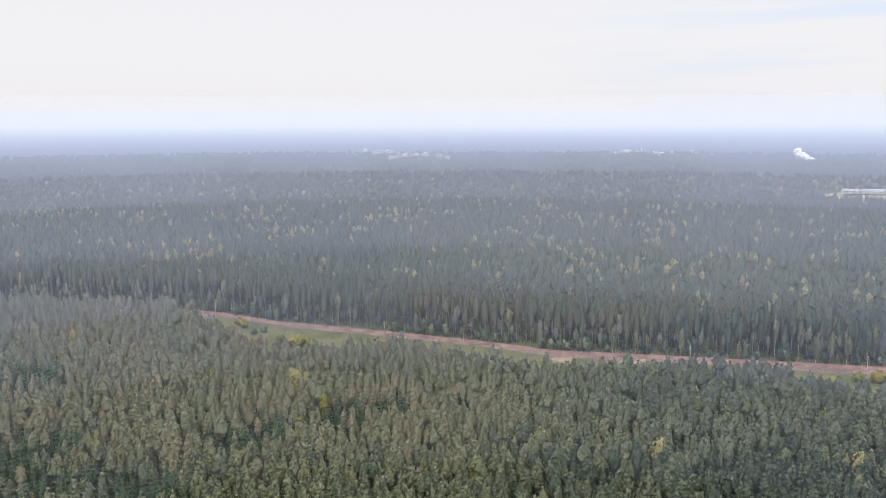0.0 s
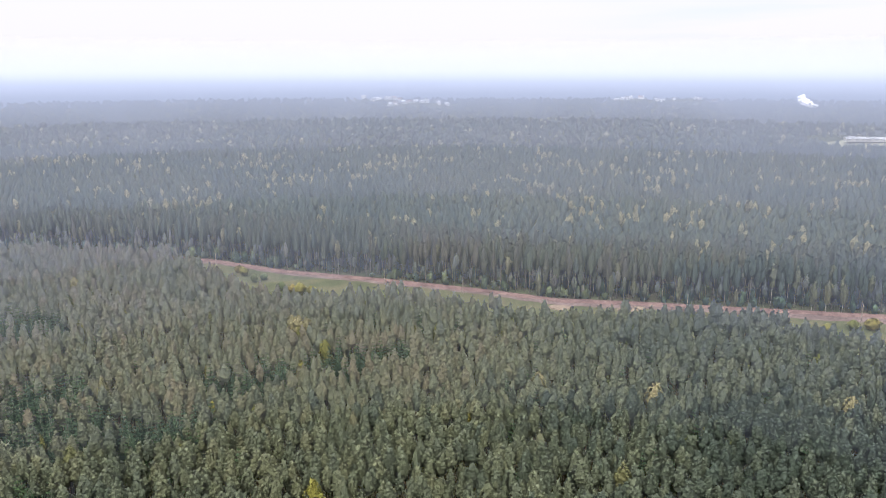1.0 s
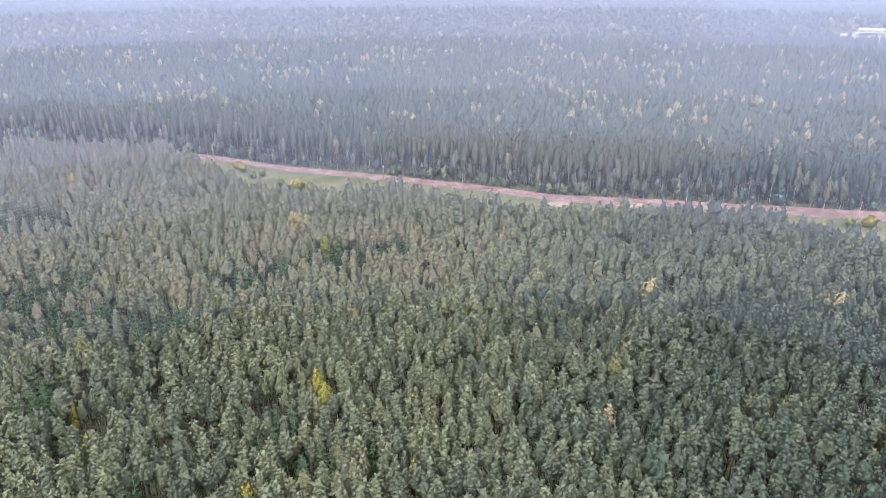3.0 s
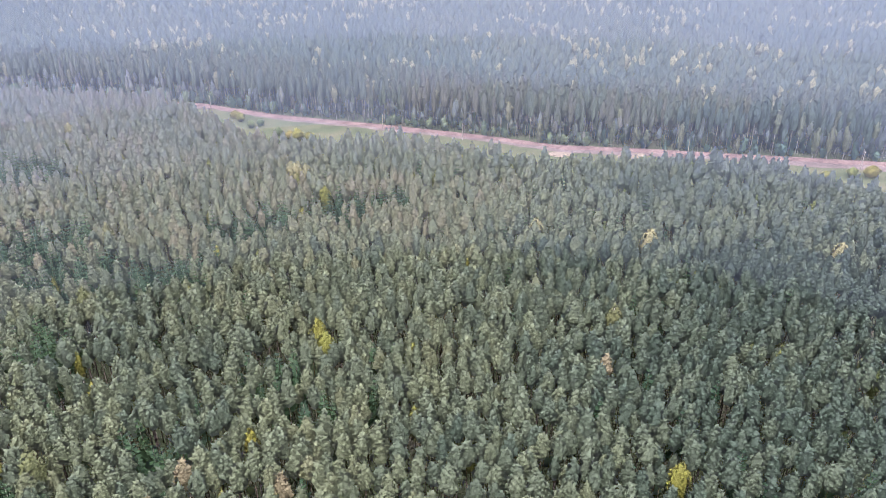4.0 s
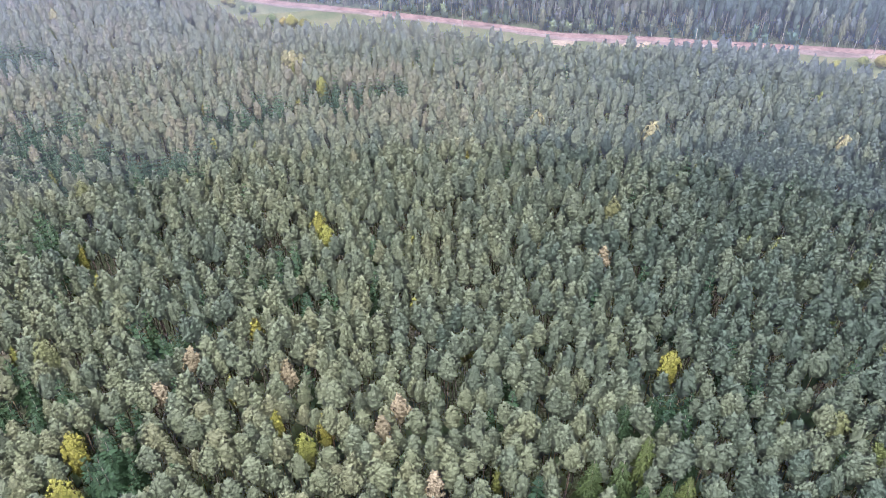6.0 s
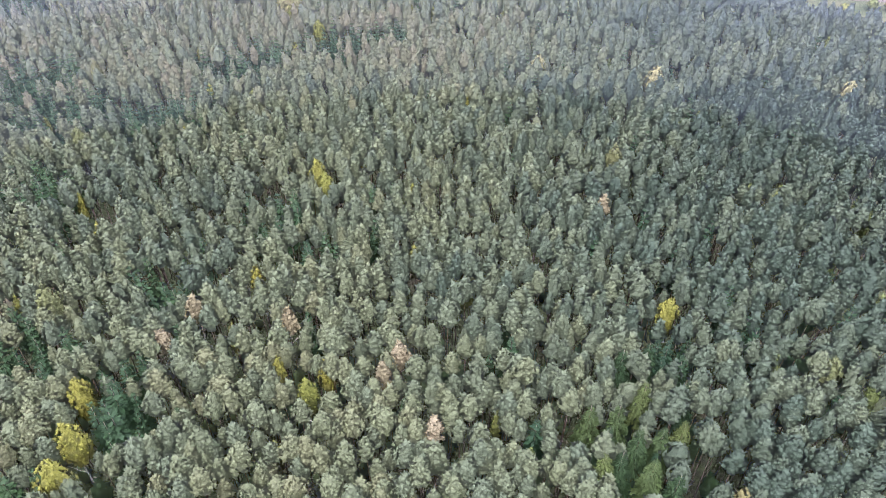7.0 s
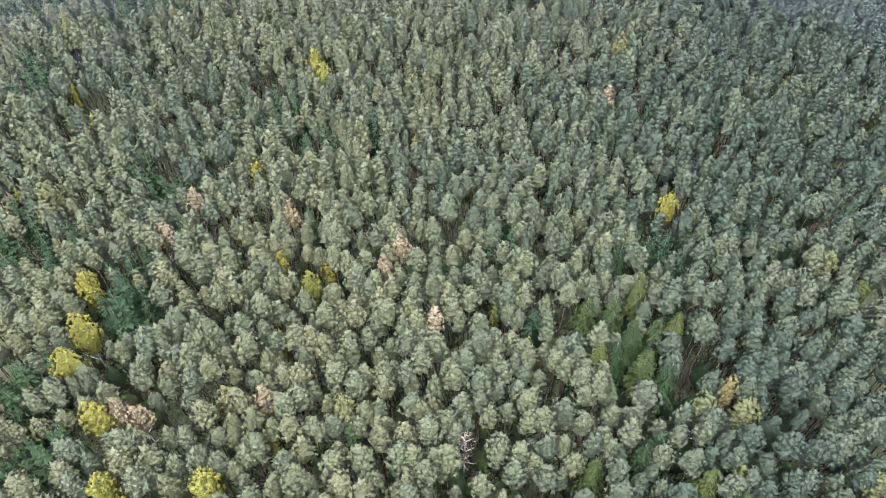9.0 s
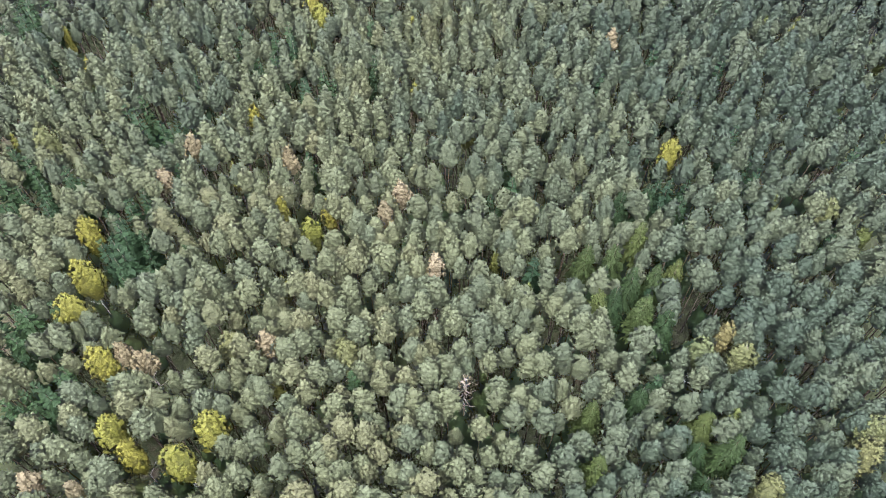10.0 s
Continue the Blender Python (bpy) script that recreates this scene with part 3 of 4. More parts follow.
# the rest of the near stand
PINE_MID = [pine_shape(60 + i, 4, 5, 30, 4, height=16 + 0.8 * (i % 3), radius=1.55 + 0.12 * (i % 3), base=0.67, size=0.58, slim=0.65, point=1.35 + 0.2 * (i % 4), full=0.7) for i in range(8)]
PINE_BACK = [pine_shape(70 + i, 4, 5, 14, 3, height=16 + 0.8 * (i % 3), radius=1.45 + 0.14 * (i % 3), base=0.66, size=0.5, slim=0.7, point=1.2 + 0.2 * (i % 4), rough=0.07, full=0.82) for i in range(8)]
away = rest[:, 1] + rng.normal(0, 9, len(rest))
a = rest[away < 82]
b = rest[(away >= 82) & (away < 170)]
c = rest[away >= 170]
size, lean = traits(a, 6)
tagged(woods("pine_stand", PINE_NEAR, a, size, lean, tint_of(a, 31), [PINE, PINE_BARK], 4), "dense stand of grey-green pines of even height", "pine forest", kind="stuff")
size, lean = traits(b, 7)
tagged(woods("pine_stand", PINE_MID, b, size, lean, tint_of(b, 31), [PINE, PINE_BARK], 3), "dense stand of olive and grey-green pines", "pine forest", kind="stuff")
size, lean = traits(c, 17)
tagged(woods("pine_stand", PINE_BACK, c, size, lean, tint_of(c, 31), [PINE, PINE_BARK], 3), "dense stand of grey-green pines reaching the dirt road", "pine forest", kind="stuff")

SPRUCE_SHAPES = [spruce_shape(80 + i, 9, 8, height=16 + i % 3, radius=1.9 + 0.15 * (i % 3), base=0.4) for i in range(4)]
sp = near[is_spruce]
size, lean = traits(sp, 8, (0.8, 1.15), (0.85, 1.1))
tagged(woods("spruce_stand", SPRUCE_SHAPES, sp, size, lean, tint_of(sp, 33) * 0.55, [SPRUCE, GREY_BARK], 3), "dark green spruces standing in groups among the pines", "spruce forest", kind="stuff")
BIRCH_SHAPES = [birch_shape(90 + i, 4, 7, 100, 5, height=15 + 0.7 * (i % 2), radius=1.85 + 0.15 * (i % 3), base=0.5, size=0.42, slim=0.55) for i in range(5)]
BIRCH_MID = [birch_shape(96 + i, 4, 6, 44, 4, height=15.5, radius=1.7, base=0.5, size=0.52, slim=0.6) for i in range(4)]
ye = near[is_yellow]
size, lean = traits(ye, 9, (0.55, 0.95), (0.85, 1.02))
tagged(woods("birch_scatter", BIRCH_MID, ye, size, lean, tint_of(ye, 34) * 0.7, [BIRCH, WHITE_BARK], 3), "olive and yellow birches scattered among the pines", "birches", kind="stuff")


def group_of(name, places, crowns, trunks, label, category, group, wide=(0.85, 1.15), tall=(0.9, 1.05)):
    for i, (x, y) in enumerate(places):
        t = tree_thing(name, crowns[i % len(crowns)], trunks[i % len(trunks)])
        w = rng.uniform(*wide)
        t.matrix_basis = pose(x, y, -0.2, 0, 0, rng.uniform(0, 360)) @ Matrix.Diagonal((w, w, rng.uniform(*tall), 1))
        tagged(t, label, category, group)


birch_trunks = [trunk_mesh("birch_trunk", 15, 0.13, WHITE_BARK, 20 + i, limbs=8, limb_from=0.3) for i in range(2)]
group_of("birch_tree", YELLOW, [crown_mesh("birch_crown", s, BIRCH, t) for s, t in zip(BIRCH_SHAPES[:3], (0.5, 0.62, 0.42))], birch_trunks,
         "bright yellow birch with a full round crown", "birch tree", "birches among the pines", (1.0, 1.2), (1.15, 1.27))
group_of("birch_tree", PALE_YELLOW, [crown_mesh("birch_crown", s, OLIVE, t) for s, t in zip(BIRCH_SHAPES, (0.4, 0.6, 0.3, 0.85, 0.5))], birch_trunks,
         "pale olive-yellow birch with autumn leaves among pines", "birch tree", "birches among the pines", (0.9, 1.25), (1.12, 1.26))
group_of("birch_tree", CREAM, [crown_mesh("birch_crown", s, PALE, t) for s, t in zip(BIRCH_SHAPES[:3], (0.72, 0.85, 0.65))], birch_trunks,
         "cream-yellow birch with a round crown above the pines", "birch tree", "birches among the pines", (1.15, 1.35), (1.17, 1.28))
slender = [birch_shape(100 + i, 5, 6, 40, 4, height=15, radius=1.7, base=0.14 + 0.06 * i, size=0.55, slim=0.7) for i in range(4)]
group_of("birch_tree", ROADSIDE, [crown_mesh("birch_crown", s, m, t) for s, m, t in zip(slender, (PALE, OLIVE, OLIVE, PALE), (0.2, 0.35, 0.6, 0.05))], birch_trunks,
         "slender yellow-green birch standing beside the dirt road", "birch tree", "birches along the road", (0.8, 1.2), (0.6, 1.1))
brown_shapes = [pine_shape(110 + i, 4, 6, 56, 5, height=17.4, radius=1.6, size=0.45, point=1.6, full=0.6) for i in range(3)]
group_of("withered_pine", WITHERED, [crown_mesh("withered_crown", s, BROWN, t) for s, t in zip(brown_shapes, (0.3, 0.6, 0.8))],
         [trunk_mesh("withered_trunk", 16.5, 0.14, DEAD_WOOD, 30, limbs=10)], "withered pine with pale brown dry needles", "pine tree", "withered pines", (1.0, 1.25), (0.95, 1.05))
bare = pine_shape(120, 1, 3, 22, 5, height=16.5, radius=1.6, size=0.55, slim=0.15, full=0.15)
group_of("dead_pine", DEAD, [crown_mesh("dead_twigs", bare, BROWN, 1.0)], [trunk_mesh("dead_trunk", 16.5, 0.15, DEAD_WOOD, 31, limbs=26, limb_from=0.4, limb_len=2.0)],
         "dead pale pine with bare twigs standing among green pines", "pine tree", "withered pines")
group_of("spruce_tree", SPRUCES, [crown_mesh("spruce_crown", spruce_shape(84 + i, 13, 10, height=16.5 + i % 2, radius=2.1, base=0.52, side=2), SPRUCE, t) for i, t in enumerate((0.35, 0.6, 0.45, 0.72))],
         [trunk_mesh("spruce_trunk", 17, 0.16, GREY_BARK, 32)], "green spruce with drooping fringed branches", "spruce tree", "spruces beside the forest gap", (0.95, 1.15), (1.02, 1.15))

# undergrowth in the gaps and under the pines
BUSHES = [birch_shape(200 + i, 3, 5, 7, 4, height=4.0, radius=1.3, base=0.02, size=0.75, rough=0.2) for i in range(4)]
low = scatter(-130, 130, 16, 110, 4.2, 0.48)
low = low[in_view(low, 4) & (rng.random(len(low)) < np.where(low[:, 1] < 90, 0.9, 0.25))]
fill = np.concatenate([np.array([[x, y]]) + rng.normal(0, 0.75 * r, (15, 2)) for x, y, r in GAPS])
low = np.concatenate([low, fill])
size, lean = traits(low, 15, (0.6, 1.3), (0.4, 1.5))
size[-len(fill):] *= (1.0, 1.2)
GREENS = foliage("undergrowth_leaves", [(0.0, (0.035, 0.065, 0.022)), (0.5, (0.060, 0.095, 0.030)), (1.0, (0.13, 0.15, 0.035))])
tagged(woods("undergrowth", BUSHES, low, size, lean, tint_of(low, 45), [GREENS, GREY_BARK], 0), "dark green bushes and saplings under the pines", "undergrowth", kind="stuff")

# ---------------------------------------------------------------- beyond the road
PINE_TALL = [pine_shape(130 + i, 5, 6, 9, 3, height=22, radius=1.85, base=(0.34, 0.46, 0.58)[i % 3], size=0.65, slim=0.7, rough=0.08, full=0.88, point=1.1 + 0.15 * (i % 4)) for i in range(6)]
far = scatter(-420, 480, 255, 420, 3.9)
edge = line_at(ROAD_FAR, far[:, 0]) + 6
far = far[in_view(far, 12) & (far[:, 1] > edge) & (far[:, 1] < edge + 45)]
kind_of = rng.random(len(far))
size, lean = traits(far, 12, (0.75, 1.15), (0.8, 1.12))
odd = kind_of < 0.045
tagged(woods("pine_wood", PINE_TALL, far[~odd], size[~odd], lean[~odd], tint_of(far[~odd], 35, 40), [FAR_PINE, GREY_BARK], 4, 0.17),
       "tall pines with bare stems along the far roadside", "pine forest", kind="stuff")
BIRCH_FAR = [birch_shape(140 + i, 4, 6, 11, 3, height=19, radius=1.9, base=0.45, size=1.1) for i in range(4)]
tagged(woods("birch_wood", BIRCH_FAR, far[odd], size[odd], lean[odd], tint_of(far[odd], 36) * 0.8, [PALE, WHITE_BARK], 4, 0.13),
       "yellowing birches mixed among the roadside pines", "birches", kind="stuff")

# bushes and young birches along the far roadside
hem = scatter(-420, 480, 255, 420, 3.0, 0.48)
off = hem[:, 1] - line_at(ROAD_FAR, hem[:, 0])
hem = hem[in_view(hem, 12) & (off > 4.5) & (off < 26) & (rng.random(len(hem)) < 0.35 + 0.7 * smooth_noise(hem[:, 0], hem[:, 1], 14, 46))]
young = rng.random(len(hem)) < 0.5
size, lean = traits(hem[young], 18, (0.6, 1.0), (0.3, 0.75))
tagged(woods("roadside_saplings", PINE_TALL[:3] + BIRCH_FAR[:1], hem[young], size, lean, tint_of(hem[young], 48), [PINE, GREY_BARK], 3, 0.08), "young green trees under the tall roadside pines", "saplings", kind="stuff")
hem = hem[~young]
size, lean = traits(hem, 16, (0.9, 1.7), (0.5, 2.0))
tagged(woods("roadside_bushes", BUSHES, hem, size, lean, np.clip(tint_of(hem, 47, 14) * 1.3, 0, 1), [GREENS, GREY_BARK], 0), "green and yellowing bushes along the far roadside", "bushes", kind="stuff")

deep = np.concatenate([scatter(-620, 620, 290, 560, 4.6), scatter(-620, 620, 560, 800, 5.6)])
edge = line_at(ROAD_FAR, deep[:, 0]) + 51
deep = deep[in_view(deep, 12) & (deep[:, 1] > edge) & (deep[:, 1] < 800) & (np.hypot((deep[:, 0] - 548) / 95, (deep[:, 1] - 868) / 105) > 1)]
PINE_LOW = [pine_shape(150 + i, 3, 5, 2, 3, height=20, radius=1.8 + 0.2 * (i % 3), base=0.64, size=0.7, slim=0.6, point=1.0 + 0.2 * (i % 3), rough=0.06, full=0.97) for i in range(8)]
size, lean = traits(deep, 13, (0.8, 1.15), (0.78, 1.12))
clumps = [(198, 434, 9), (173, 434, 7), (-241, 494, 8), (-150, 449, 7), (129, 339, 6), (86, 418, 5), (-22, 395, 6), (-69, 403, 6), (151, 495, 9), (106, 708, 12), (-65, 558, 9), (308, 522, 10)]
odd = np.zeros(len(deep), bool)
for x, y, r in clumps:
    odd |= (np.hypot(deep[:, 0] - x, deep[:, 1] - y) < r) & (rng.random(len(deep)) < 0.7)
odd |= rng.random(len(deep)) < 0.025 + 0.14 * (smooth_noise(deep[:, 0], deep[:, 1], 45, 41) > 0.72)
tagged(woods("pine_wood", PINE_LOW, deep[~odd], size[~odd], lean[~odd], tint_of(deep[~odd], 37, 60), [FAR_PINE, PINE_BARK], 0), "wide grey-green pine forest stretching away", "pine forest", kind="stuff")
BIRCH_LOW = [birch_shape(160 + i, 3, 5, 4, 3, height=20.5, radius=2.5, base=0.62, size=1.1) for i in range(3)]
tagged(woods("birch_wood", BIRCH_LOW, deep[odd], size[odd], lean[odd], tint_of(deep[odd], 38) * 0.8, [PALE, WHITE_BARK], 0), "pale yellow birches in drifts through the forest", "birches", kind="stuff")

SPARSE = [pine_shape(170 + i, 2, 4, 1, 2, height=21, radius=2.9, base=0.6, size=2.0, point=1.3, rough=0.25, full=1.0) for i in range(6)]
hazy = np.concatenate([scatter(-1000, 1000, 800, 1300, 12.5), scatter(-1700, 1700, 1300, 2250, 24.0)])
hazy = hazy[in_view(hazy, 20)]
for x, y, rx, ry in ((548, 868, 95, 105), (-158, 2060, 90, 50), (-58, 1830, 110, 50), (560, 2060, 100, 50), (690, 2010, 110, 50), (-232, 2155, 30, 40)):
    hazy = hazy[np.hypot((hazy[:, 0] - x) / rx, (hazy[:, 1] - y) / ry) > 1]
size, lean = traits(hazy, 14, (0.9, 1.6), (0.7, 1.15))
size[:, 0] *= np.where(hazy[:, 1] > 1300, 1.6, 1.15)
odd = rng.random(len(hazy)) < 0.04 + 0.4 * (smooth_noise(hazy[:, 0], hazy[:, 1], 90, 43) > 0.8)
tagged(woods("pine_wood", SPARSE, hazy[~odd], size[~odd], lean[~odd], tint_of(hazy[~odd], 39, 120), [FAR_PINE, PINE_BARK], 0), "distant forest fading towards the horizon", "pine forest", kind="stuff")
tagged(woods("birch_wood", SPARSE, hazy[odd], size[odd], lean[odd], tint_of(hazy[odd], 40) * 0.8, [PALE, WHITE_BARK], 0), "distant drifts of pale autumn birches", "birches", kind="stuff")

# ---------------------------------------------------------------- haze, near and far, imitated by plain glowing rings, thin ones before the last
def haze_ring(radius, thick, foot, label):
    m, n, l, b = material("haze_glow")
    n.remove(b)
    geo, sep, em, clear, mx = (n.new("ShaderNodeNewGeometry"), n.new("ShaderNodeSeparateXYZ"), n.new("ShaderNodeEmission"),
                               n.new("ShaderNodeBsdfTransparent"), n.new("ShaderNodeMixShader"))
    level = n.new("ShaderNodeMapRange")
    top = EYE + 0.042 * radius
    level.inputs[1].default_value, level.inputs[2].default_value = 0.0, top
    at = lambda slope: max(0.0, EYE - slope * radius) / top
    # haze brightness and blueness are put into the ring's glow, by height
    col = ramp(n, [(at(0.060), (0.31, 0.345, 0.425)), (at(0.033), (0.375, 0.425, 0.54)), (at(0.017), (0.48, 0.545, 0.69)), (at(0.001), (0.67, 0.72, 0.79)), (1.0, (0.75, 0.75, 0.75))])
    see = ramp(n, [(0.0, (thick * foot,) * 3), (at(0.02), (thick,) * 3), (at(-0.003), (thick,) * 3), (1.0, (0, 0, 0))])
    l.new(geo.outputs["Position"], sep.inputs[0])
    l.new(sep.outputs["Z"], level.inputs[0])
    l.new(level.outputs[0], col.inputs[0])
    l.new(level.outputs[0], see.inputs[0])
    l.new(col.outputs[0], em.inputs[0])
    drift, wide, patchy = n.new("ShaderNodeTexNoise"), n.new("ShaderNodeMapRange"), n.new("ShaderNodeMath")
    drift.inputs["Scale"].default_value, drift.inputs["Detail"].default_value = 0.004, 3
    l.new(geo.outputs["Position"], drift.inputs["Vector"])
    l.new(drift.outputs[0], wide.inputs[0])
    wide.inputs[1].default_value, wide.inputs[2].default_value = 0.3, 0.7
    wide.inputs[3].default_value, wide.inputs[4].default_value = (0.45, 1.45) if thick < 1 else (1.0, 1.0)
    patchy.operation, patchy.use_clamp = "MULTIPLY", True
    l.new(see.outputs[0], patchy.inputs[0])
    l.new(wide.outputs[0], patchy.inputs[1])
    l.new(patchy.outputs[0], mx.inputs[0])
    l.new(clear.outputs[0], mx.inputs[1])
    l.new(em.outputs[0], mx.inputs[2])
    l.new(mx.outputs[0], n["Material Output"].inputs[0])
    a = np.linspace(0, 2 * np.pi, 121)[:-1]
    ring = np.concatenate([np.stack([radius * np.cos(a), radius * np.sin(a), np.full(120, z)], 1) for z in (-2.0, EYE * 0.7, top)])
    i = np.arange(120)
    quads = np.concatenate([np.stack([i, (i + 1) % 120, (i + 1) % 120 + 120, i + 120], 1) + 120 * k for k in (0, 1)])
    tagged(new("haze_glow_ring", mesh_of("haze_glow_ring", ring, [quads], [m], smooth=True)), label, "haze", kind="structure")


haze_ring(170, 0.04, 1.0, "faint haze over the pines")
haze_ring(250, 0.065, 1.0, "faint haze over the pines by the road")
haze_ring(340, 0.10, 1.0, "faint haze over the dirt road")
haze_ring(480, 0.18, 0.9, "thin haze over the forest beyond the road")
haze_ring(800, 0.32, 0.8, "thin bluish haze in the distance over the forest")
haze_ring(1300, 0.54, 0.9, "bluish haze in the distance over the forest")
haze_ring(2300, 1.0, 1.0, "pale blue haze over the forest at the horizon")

# ---------------------------------------------------------------- small things in the clearing and far off
def box_mesh(bm, x0, y0, z0, x1, y1, z1):
    made = bmesh.ops.create_cube(bm, size=1)["verts"]
    for v in made:
        v.co = Vector((x0 + (v.co.x + 0.5) * (x1 - x0), y0 + (v.co.y + 0.5) * (y1 - y0), z0 + (v.co.z + 0.5) * (z1 - z0)))
    return made


def done(bm, name, mat):
    me = bpy.data.meshes.new(name)
    bm.to_mesh(me)
    bm.free()
    me.materials.append(mat)
    return me


def plain(name, colour, rough, grain=0.15, scale=1.5):
    m, n, l, b = material(name)
    geo, t, r = n.new("ShaderNodeNewGeometry"), n.new("ShaderNodeTexNoise"), ramp(n, [(0.3, tuple(c * (1 - grain) for c in colour)), (0.7, tuple(min(1, c * (1 + grain)) for c in colour))])
    t.inputs["Scale"].default_value, t.inputs["Detail"].default_value = scale, 5
    l.new(geo.outputs["Position"], t.inputs["Vector"])
    l.new(t.outputs[0], r.inputs[0])
    l.new(r.outputs[0], b.inputs["Base Color"])
    b.inputs["Roughness"].default_value = rough
    return m


POLE_WOOD = plain("weathered_pole_wood", (0.30, 0.25, 0.21), 0.85, 0.3, 3)
INSULATOR = plain("white_insulator", (0.75, 0.75, 0.72), 0.3)


def utility_pole():
    root = new("utility_pole")
    v, q = stem([(0, 0, -0.5), (0, 0, 4), (0, 0, 8.0)], [0.17, 0.15, 0.11], 10)
    part("post", mesh_of("pole_post", v, [q], [POLE_WOOD], smooth=True), root)
    bm = bmesh.new()
    box_mesh(bm, -0.75, -0.06, 7.45, 0.75, 0.06, 7.6)
    bmesh.ops.bevel(bm, geom=bm.edges[:], offset=0.012, segments=1, affect="EDGES")
    arm = part("crossarm", done(bm, "pole_arm", POLE_WOOD), root)
    for x in (-0.65, 0.0, 0.65):
        v, q = stem([(x, 0, 7.6), (x, 0, 7.68), (x, 0, 7.70), (x, 0, 7.8), (x, 0, 7.84)], [0.03, 0.03, 0.07, 0.06, 0.01], 8)
        part("insulator", mesh_of("pole_insulator", v, [q], [INSULATOR], smooth=True), arm)
    return tagged(root, "weathered wooden utility pole with a crossarm beside the road", "utility pole", "utility poles along the road")


first_pole = utility_pole()
pole_at = [(-120.4, 361.0), (-28.0, 324.0), (9.4, 310.5), (104, 284.0), (170.5, 270.5)]
first_pole.matrix_basis = pose(*pole_at[0], 0, 0, 0, 70)
for i, (x, y) in enumerate(pole_at[1:]):
    copy_thing(first_pole, pose(x, y, 0, 0, 0.6 * (-1) ** i, 68 + 3 * i))

# scrub on the meadow strip
SCRUB = [(-88, 333, 1.0, 0.3), (-92, 330, 1.1, 0.2), (-66, 311, 1.5, 0.95), (-60, 309, 1.3, 0.9), (-70, 313, 1.1, 0.7), (-76, 317, 1.2, 0.15), (-30, 306, 1.2, 0.8), (-36, 300, 1.0, 0.5),
         (170, 262, 1.5, 0.9), (163, 263, 1.2, 0.6), (150, 258, 1.3, 0.5), (-100, 341, 1.3, 0.85), (-104, 346, 1.2, 0.7), (-40, 296, 1.4, 0.9)]
scrub_crown = [crown_mesh("bush_leaves", birch_shape(210 + i, 4, 7, 30, 5, height=3.6, radius=1.7, base=0.01, size=0.55), BIRCH, (0.1, 0.45, 0.7)[i]) for i in range(3)]
scrub_stem = trunk_mesh("bush_stem", 2.4, 0.06, GREY_BARK, 50, limbs=6, limb_from=0.1)
for x, y, s, tone in SCRUB:
    b = new("bush")
    part("stem", scrub_stem, b)
    part("leaves", scrub_crown[int(tone * 2.99)], b)
    b.matrix_basis = pose(x, y, 0, 0, 0, rng.uniform(0, 360)) @ Matrix.Diagonal((s * 1.2, s * 1.2, s, 1))
    tagged(b, "yellowing rounded bush on the meadow strip" if tone > 0.5 else "dark green rounded bush on the meadow strip", "bush", "bushes on the meadow strip")

# field with long pale sheds, beyond the wood on the right-hand side
def hill(x, y, rx, ry, h, mat, label):
    """A low rounded rise, its rim just under the ground."""
    a, rings = np.linspace(0, 2 * np.pi, 49)[:-1], np.linspace(0, 1, 9)
    v = np.concatenate([np.stack([x + rx * q * np.cos(a), y + ry * q * np.sin(a), np.full(48, h * 0.5 * (1 + math.cos(math.pi * q)) - 0.6)], 1) for q in rings])
    i = np.arange(48)
    q = np.concatenate([np.stack([i + 48 * k, i + 48 * (k + 1), (i + 1) % 48 + 48 * (k + 1), (i + 1) % 48 + 48 * k], 1) for k in range(8)])
    return tagged(new("hill", mesh_of("hill", v, [q], [mat], smooth=True)), label, "hill", kind="structure")


hill(560, 915, 125, 90, 14, FIELD, "pale stubble field on a low rise in the forest")
SHED_WALL, SHED_ROOF = plain("shed_wall", (0.46, 0.44, 0.40), 0.8), plain("shed_roof", (0.50, 0.51, 0.52), 0.6)
ROOF_RED, ROOF_GREY, HOUSE_WALL = plain("roof_brown", (0.35, 0.22, 0.17), 0.7), plain("roof_light", (0.66, 0.68, 0.70), 0.5), plain("house_wall", (0.74, 0.72, 0.68), 0.8)
GLASS_DARK = plain("window_dark", (0.05, 0.06, 0.08), 0.15)


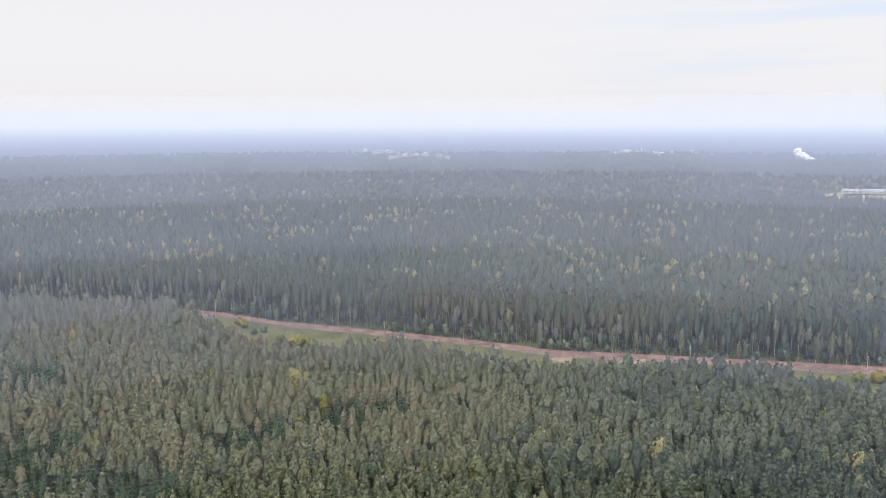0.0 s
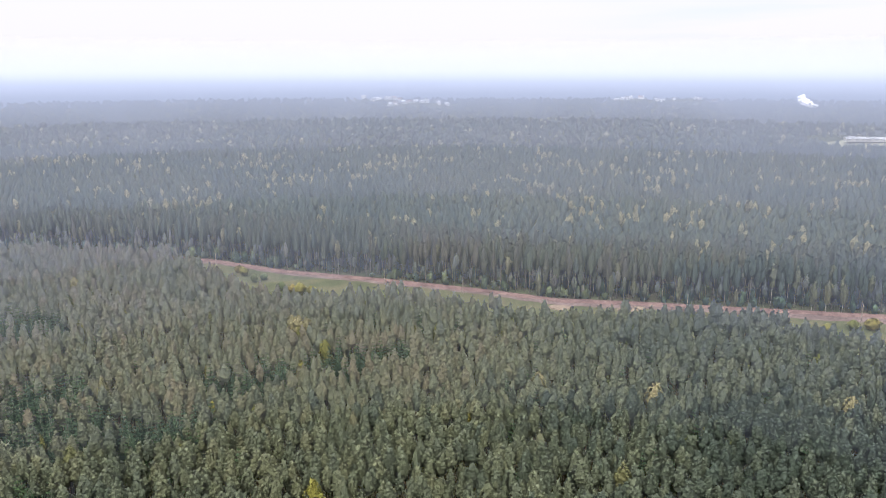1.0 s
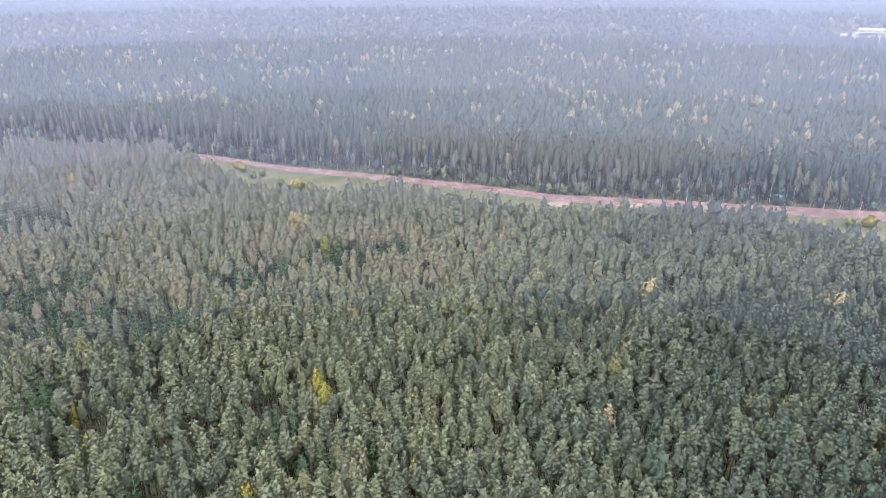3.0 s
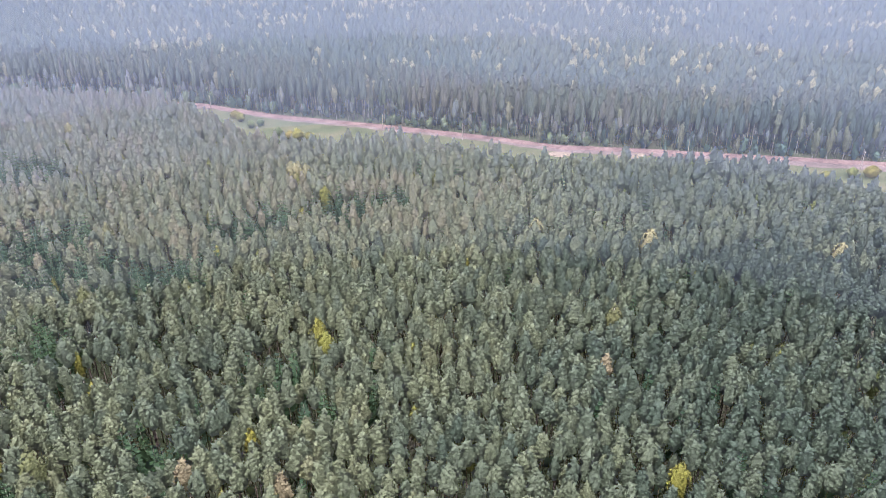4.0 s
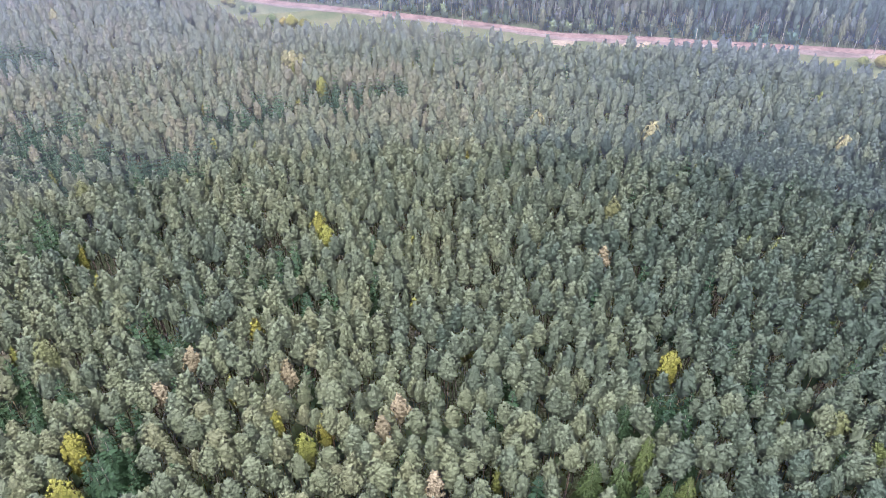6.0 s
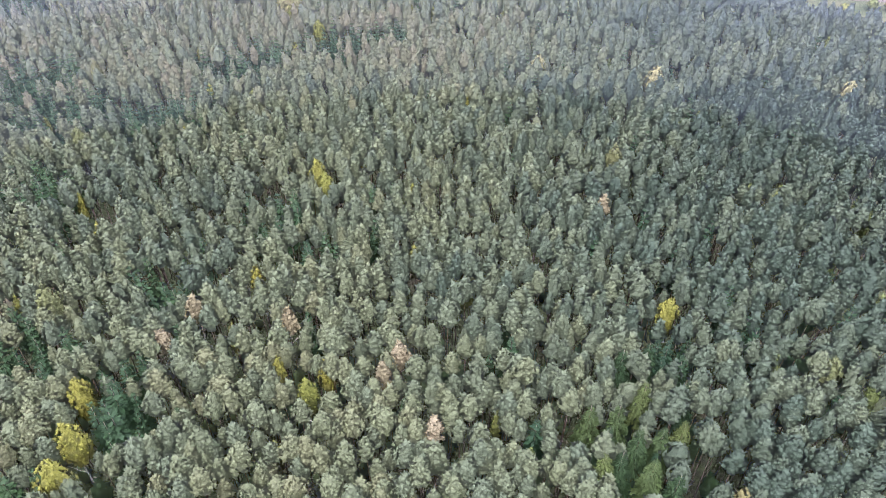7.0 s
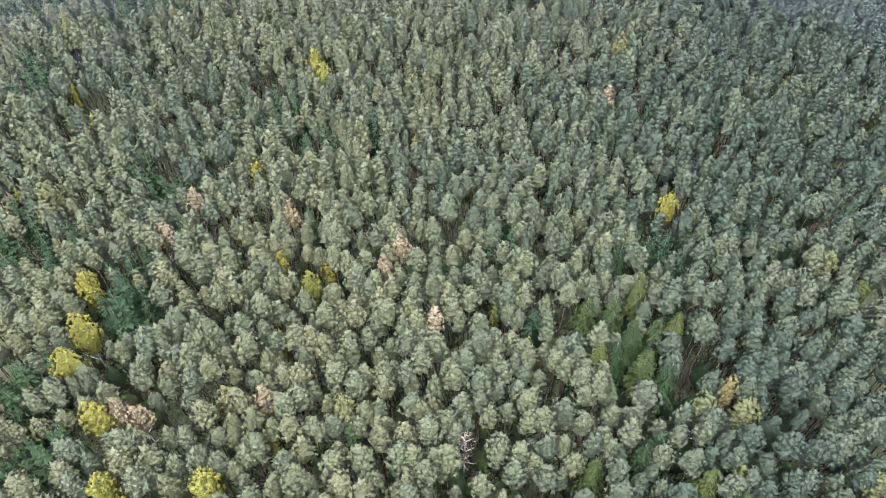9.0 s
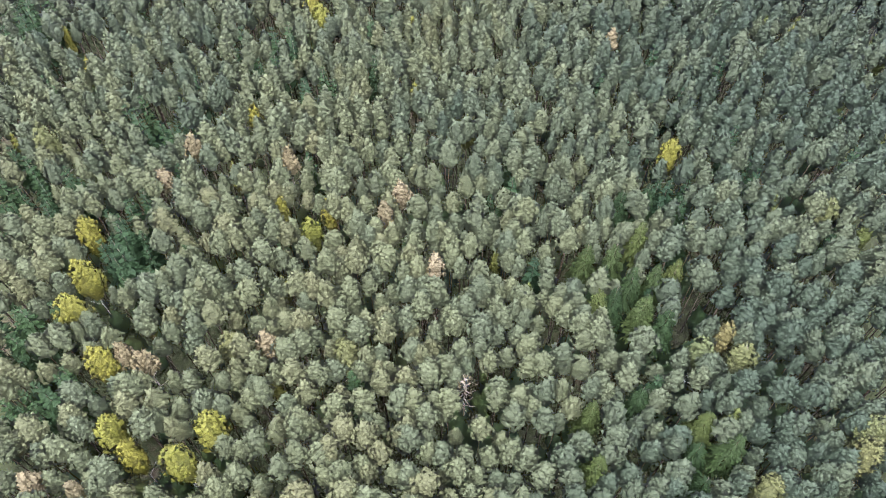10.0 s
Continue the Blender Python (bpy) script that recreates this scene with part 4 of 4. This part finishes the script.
def house(name, x, y, w, d, h, rise, wall, roof, turn, label, category, group, panes=3, z=0.1):
    """A gabled building: walls, a roof with eaves, windows and a door."""
    root = new(name)
    bm = bmesh.new()
    box_mesh(bm, -w / 2, -d / 2, -0.3, w / 2, d / 2, h)
    for sx in (-1, 1):
        a = [bm.verts.new((sx * w / 2, -d / 2, h)), bm.verts.new((sx * w / 2, d / 2, h)), bm.verts.new((sx * w / 2, 0, h + rise))]
        bm.faces.new(a if sx > 0 else a[::-1])
    part("wall", done(bm, "house_walls", wall), root)
    bm = bmesh.new()
    e = 0.5
    for sy in (-1, 1):
        low, top = h - rise * 2 * e / d + 0.05, h + rise + 0.05
        p = [bm.verts.new(c) for c in ((-w / 2 - e, sy * (d / 2 + e), low), (w / 2 + e, sy * (d / 2 + e), low), (w / 2 + e, 0, top), (-w / 2 - e, 0, top))]
        bm.faces.new(p if sy < 0 else p[::-1])
    bmesh.ops.solidify(bm, geom=bm.faces[:], thickness=0.18)
    part("roof", done(bm, "house_roof", roof), root)
    for k in range(panes):
        cx = -w / 2 + w * (k + 0.5) / panes
        bm = bmesh.new()
        box_mesh(bm, cx - 0.6, -d / 2 - 0.06, h * 0.4, cx + 0.6, -d / 2 + 0.02, h * 0.4 + 1.3)
        part("window", done(bm, "house_window", GLASS_DARK), root)
    root.matrix_basis = pose(x, y, z, 0, 0, turn)
    return tagged(root, label, category, group)


house("long_shed", 545, 898, 62, 12, 3.2, 2.4, SHED_WALL, SHED_ROOF, -14, "long low shed with a pale metal roof in a field", "shed", "sheds in the field", 8, 12.2)
house("long_shed", 596, 884, 20, 12, 4.0, 2.6, SHED_WALL, SHED_ROOF, -8, "pale metal-roofed shed at the end of a field", "shed", "sheds in the field", 3, 11.0)
hr = np.random.default_rng(77)
VILLAGES = [(-158, 2080, 60, 14, 11), (-58, 1850, 80, 14, 12), (560, 2080, 70, 14, 7), (690, 2030, 80, 14, 6), (-232, 2170, 14, 8, 2)]
for vx, vy, sx, sy, count in VILLAGES:
    hill(vx, vy, sx * 2.2, 90, 22, GRASS, "low grassy rise under the far village")
    for k in range(count):
        w, dx = hr.uniform(8, 14), hr.uniform(-sx, sx)
        house("house", vx + dx, vy - hr.uniform(0, sy), w, hr.uniform(7, 9), hr.uniform(5, 7), hr.uniform(2.5, 4), HOUSE_WALL,
              ROOF_GREY if hr.random() < 0.75 else ROOF_RED, hr.uniform(-30, 30), "far pale village house with a light roof", "house", "houses of the far village", 3,
              22 * 0.5 * (1 + math.cos(math.pi * min(1, math.hypot(dx / (sx * 2.2), sy * 0.5 / 90)))) - 1.2)

# smoke rising beyond the wood
m_smoke, sn, sl, sb = material("white_smoke")
s_t, s_m, s_w, s_n, s_r = sn.new("ShaderNodeBsdfTransparent"), sn.new("ShaderNodeMixShader"), sn.new("ShaderNodeBsdfTranslucent"), sn.new("ShaderNodeTexNoise"), sn.new("ShaderNodeMapRange")
s_g, s_d, s_a = sn.new("ShaderNodeNewGeometry"), sn.new("ShaderNodeBsdfDiffuse"), sn.new("ShaderNodeAddShader")
s_w.inputs[0].default_value, s_d.inputs[0].default_value = (0.45, 0.45, 0.47, 1), (0.85, 0.85, 0.87, 1)
s_n.inputs["Scale"].default_value, s_n.inputs["Detail"].default_value = 0.06, 4
sl.new(s_g.outputs["Position"], s_n.inputs["Vector"])
sl.new(s_n.outputs[0], s_r.inputs[0])
s_r.inputs[1].default_value, s_r.inputs[2].default_value = 0.35, 0.65
s_r.inputs[3].default_value, s_r.inputs[4].default_value = 0.3, 0.8
sl.new(s_w.outputs[0], s_a.inputs[0])
sl.new(s_d.outputs[0], s_a.inputs[1])
sl.new(s_r.outputs[0], s_m.inputs[0])
sl.new(s_t.outputs[0], s_m.inputs[1])
sl.new(s_a.outputs[0], s_m.inputs[2])
sl.new(s_m.outputs[0], sn["Material Output"].inputs[0])
bm = bmesh.new()
for dx, dz, r in ((24, 22, 6), (15, 24, 8), (6, 27, 9), (-3, 32, 10), (-9, 41, 10), (-13, 50, 9), (-10, 57, 6), (2, 40, 7), (14, 32, 5), (30, 21, 4)):
    made = bmesh.ops.create_icosphere(bm, subdivisions=3, radius=1)["verts"]
    for v in made:
        v.co = Vector((dx, 0, dz)) + v.co * r * (1 + 0.45 * noise.noise(v.co * 1.7 + Vector((dx, dz, 0))))
me = done(bm, "smoke_puffs", m_smoke)
for p in me.polygons:
    p.use_smooth = True
smoke = new("smoke_plume", me)
smoke.location = (578, 1140, 36)
smoke.scale = (0.6, 0.6, 0.42)
tagged(smoke, "white smoke plume rising from the distant forest", "smoke", kind="stuff")
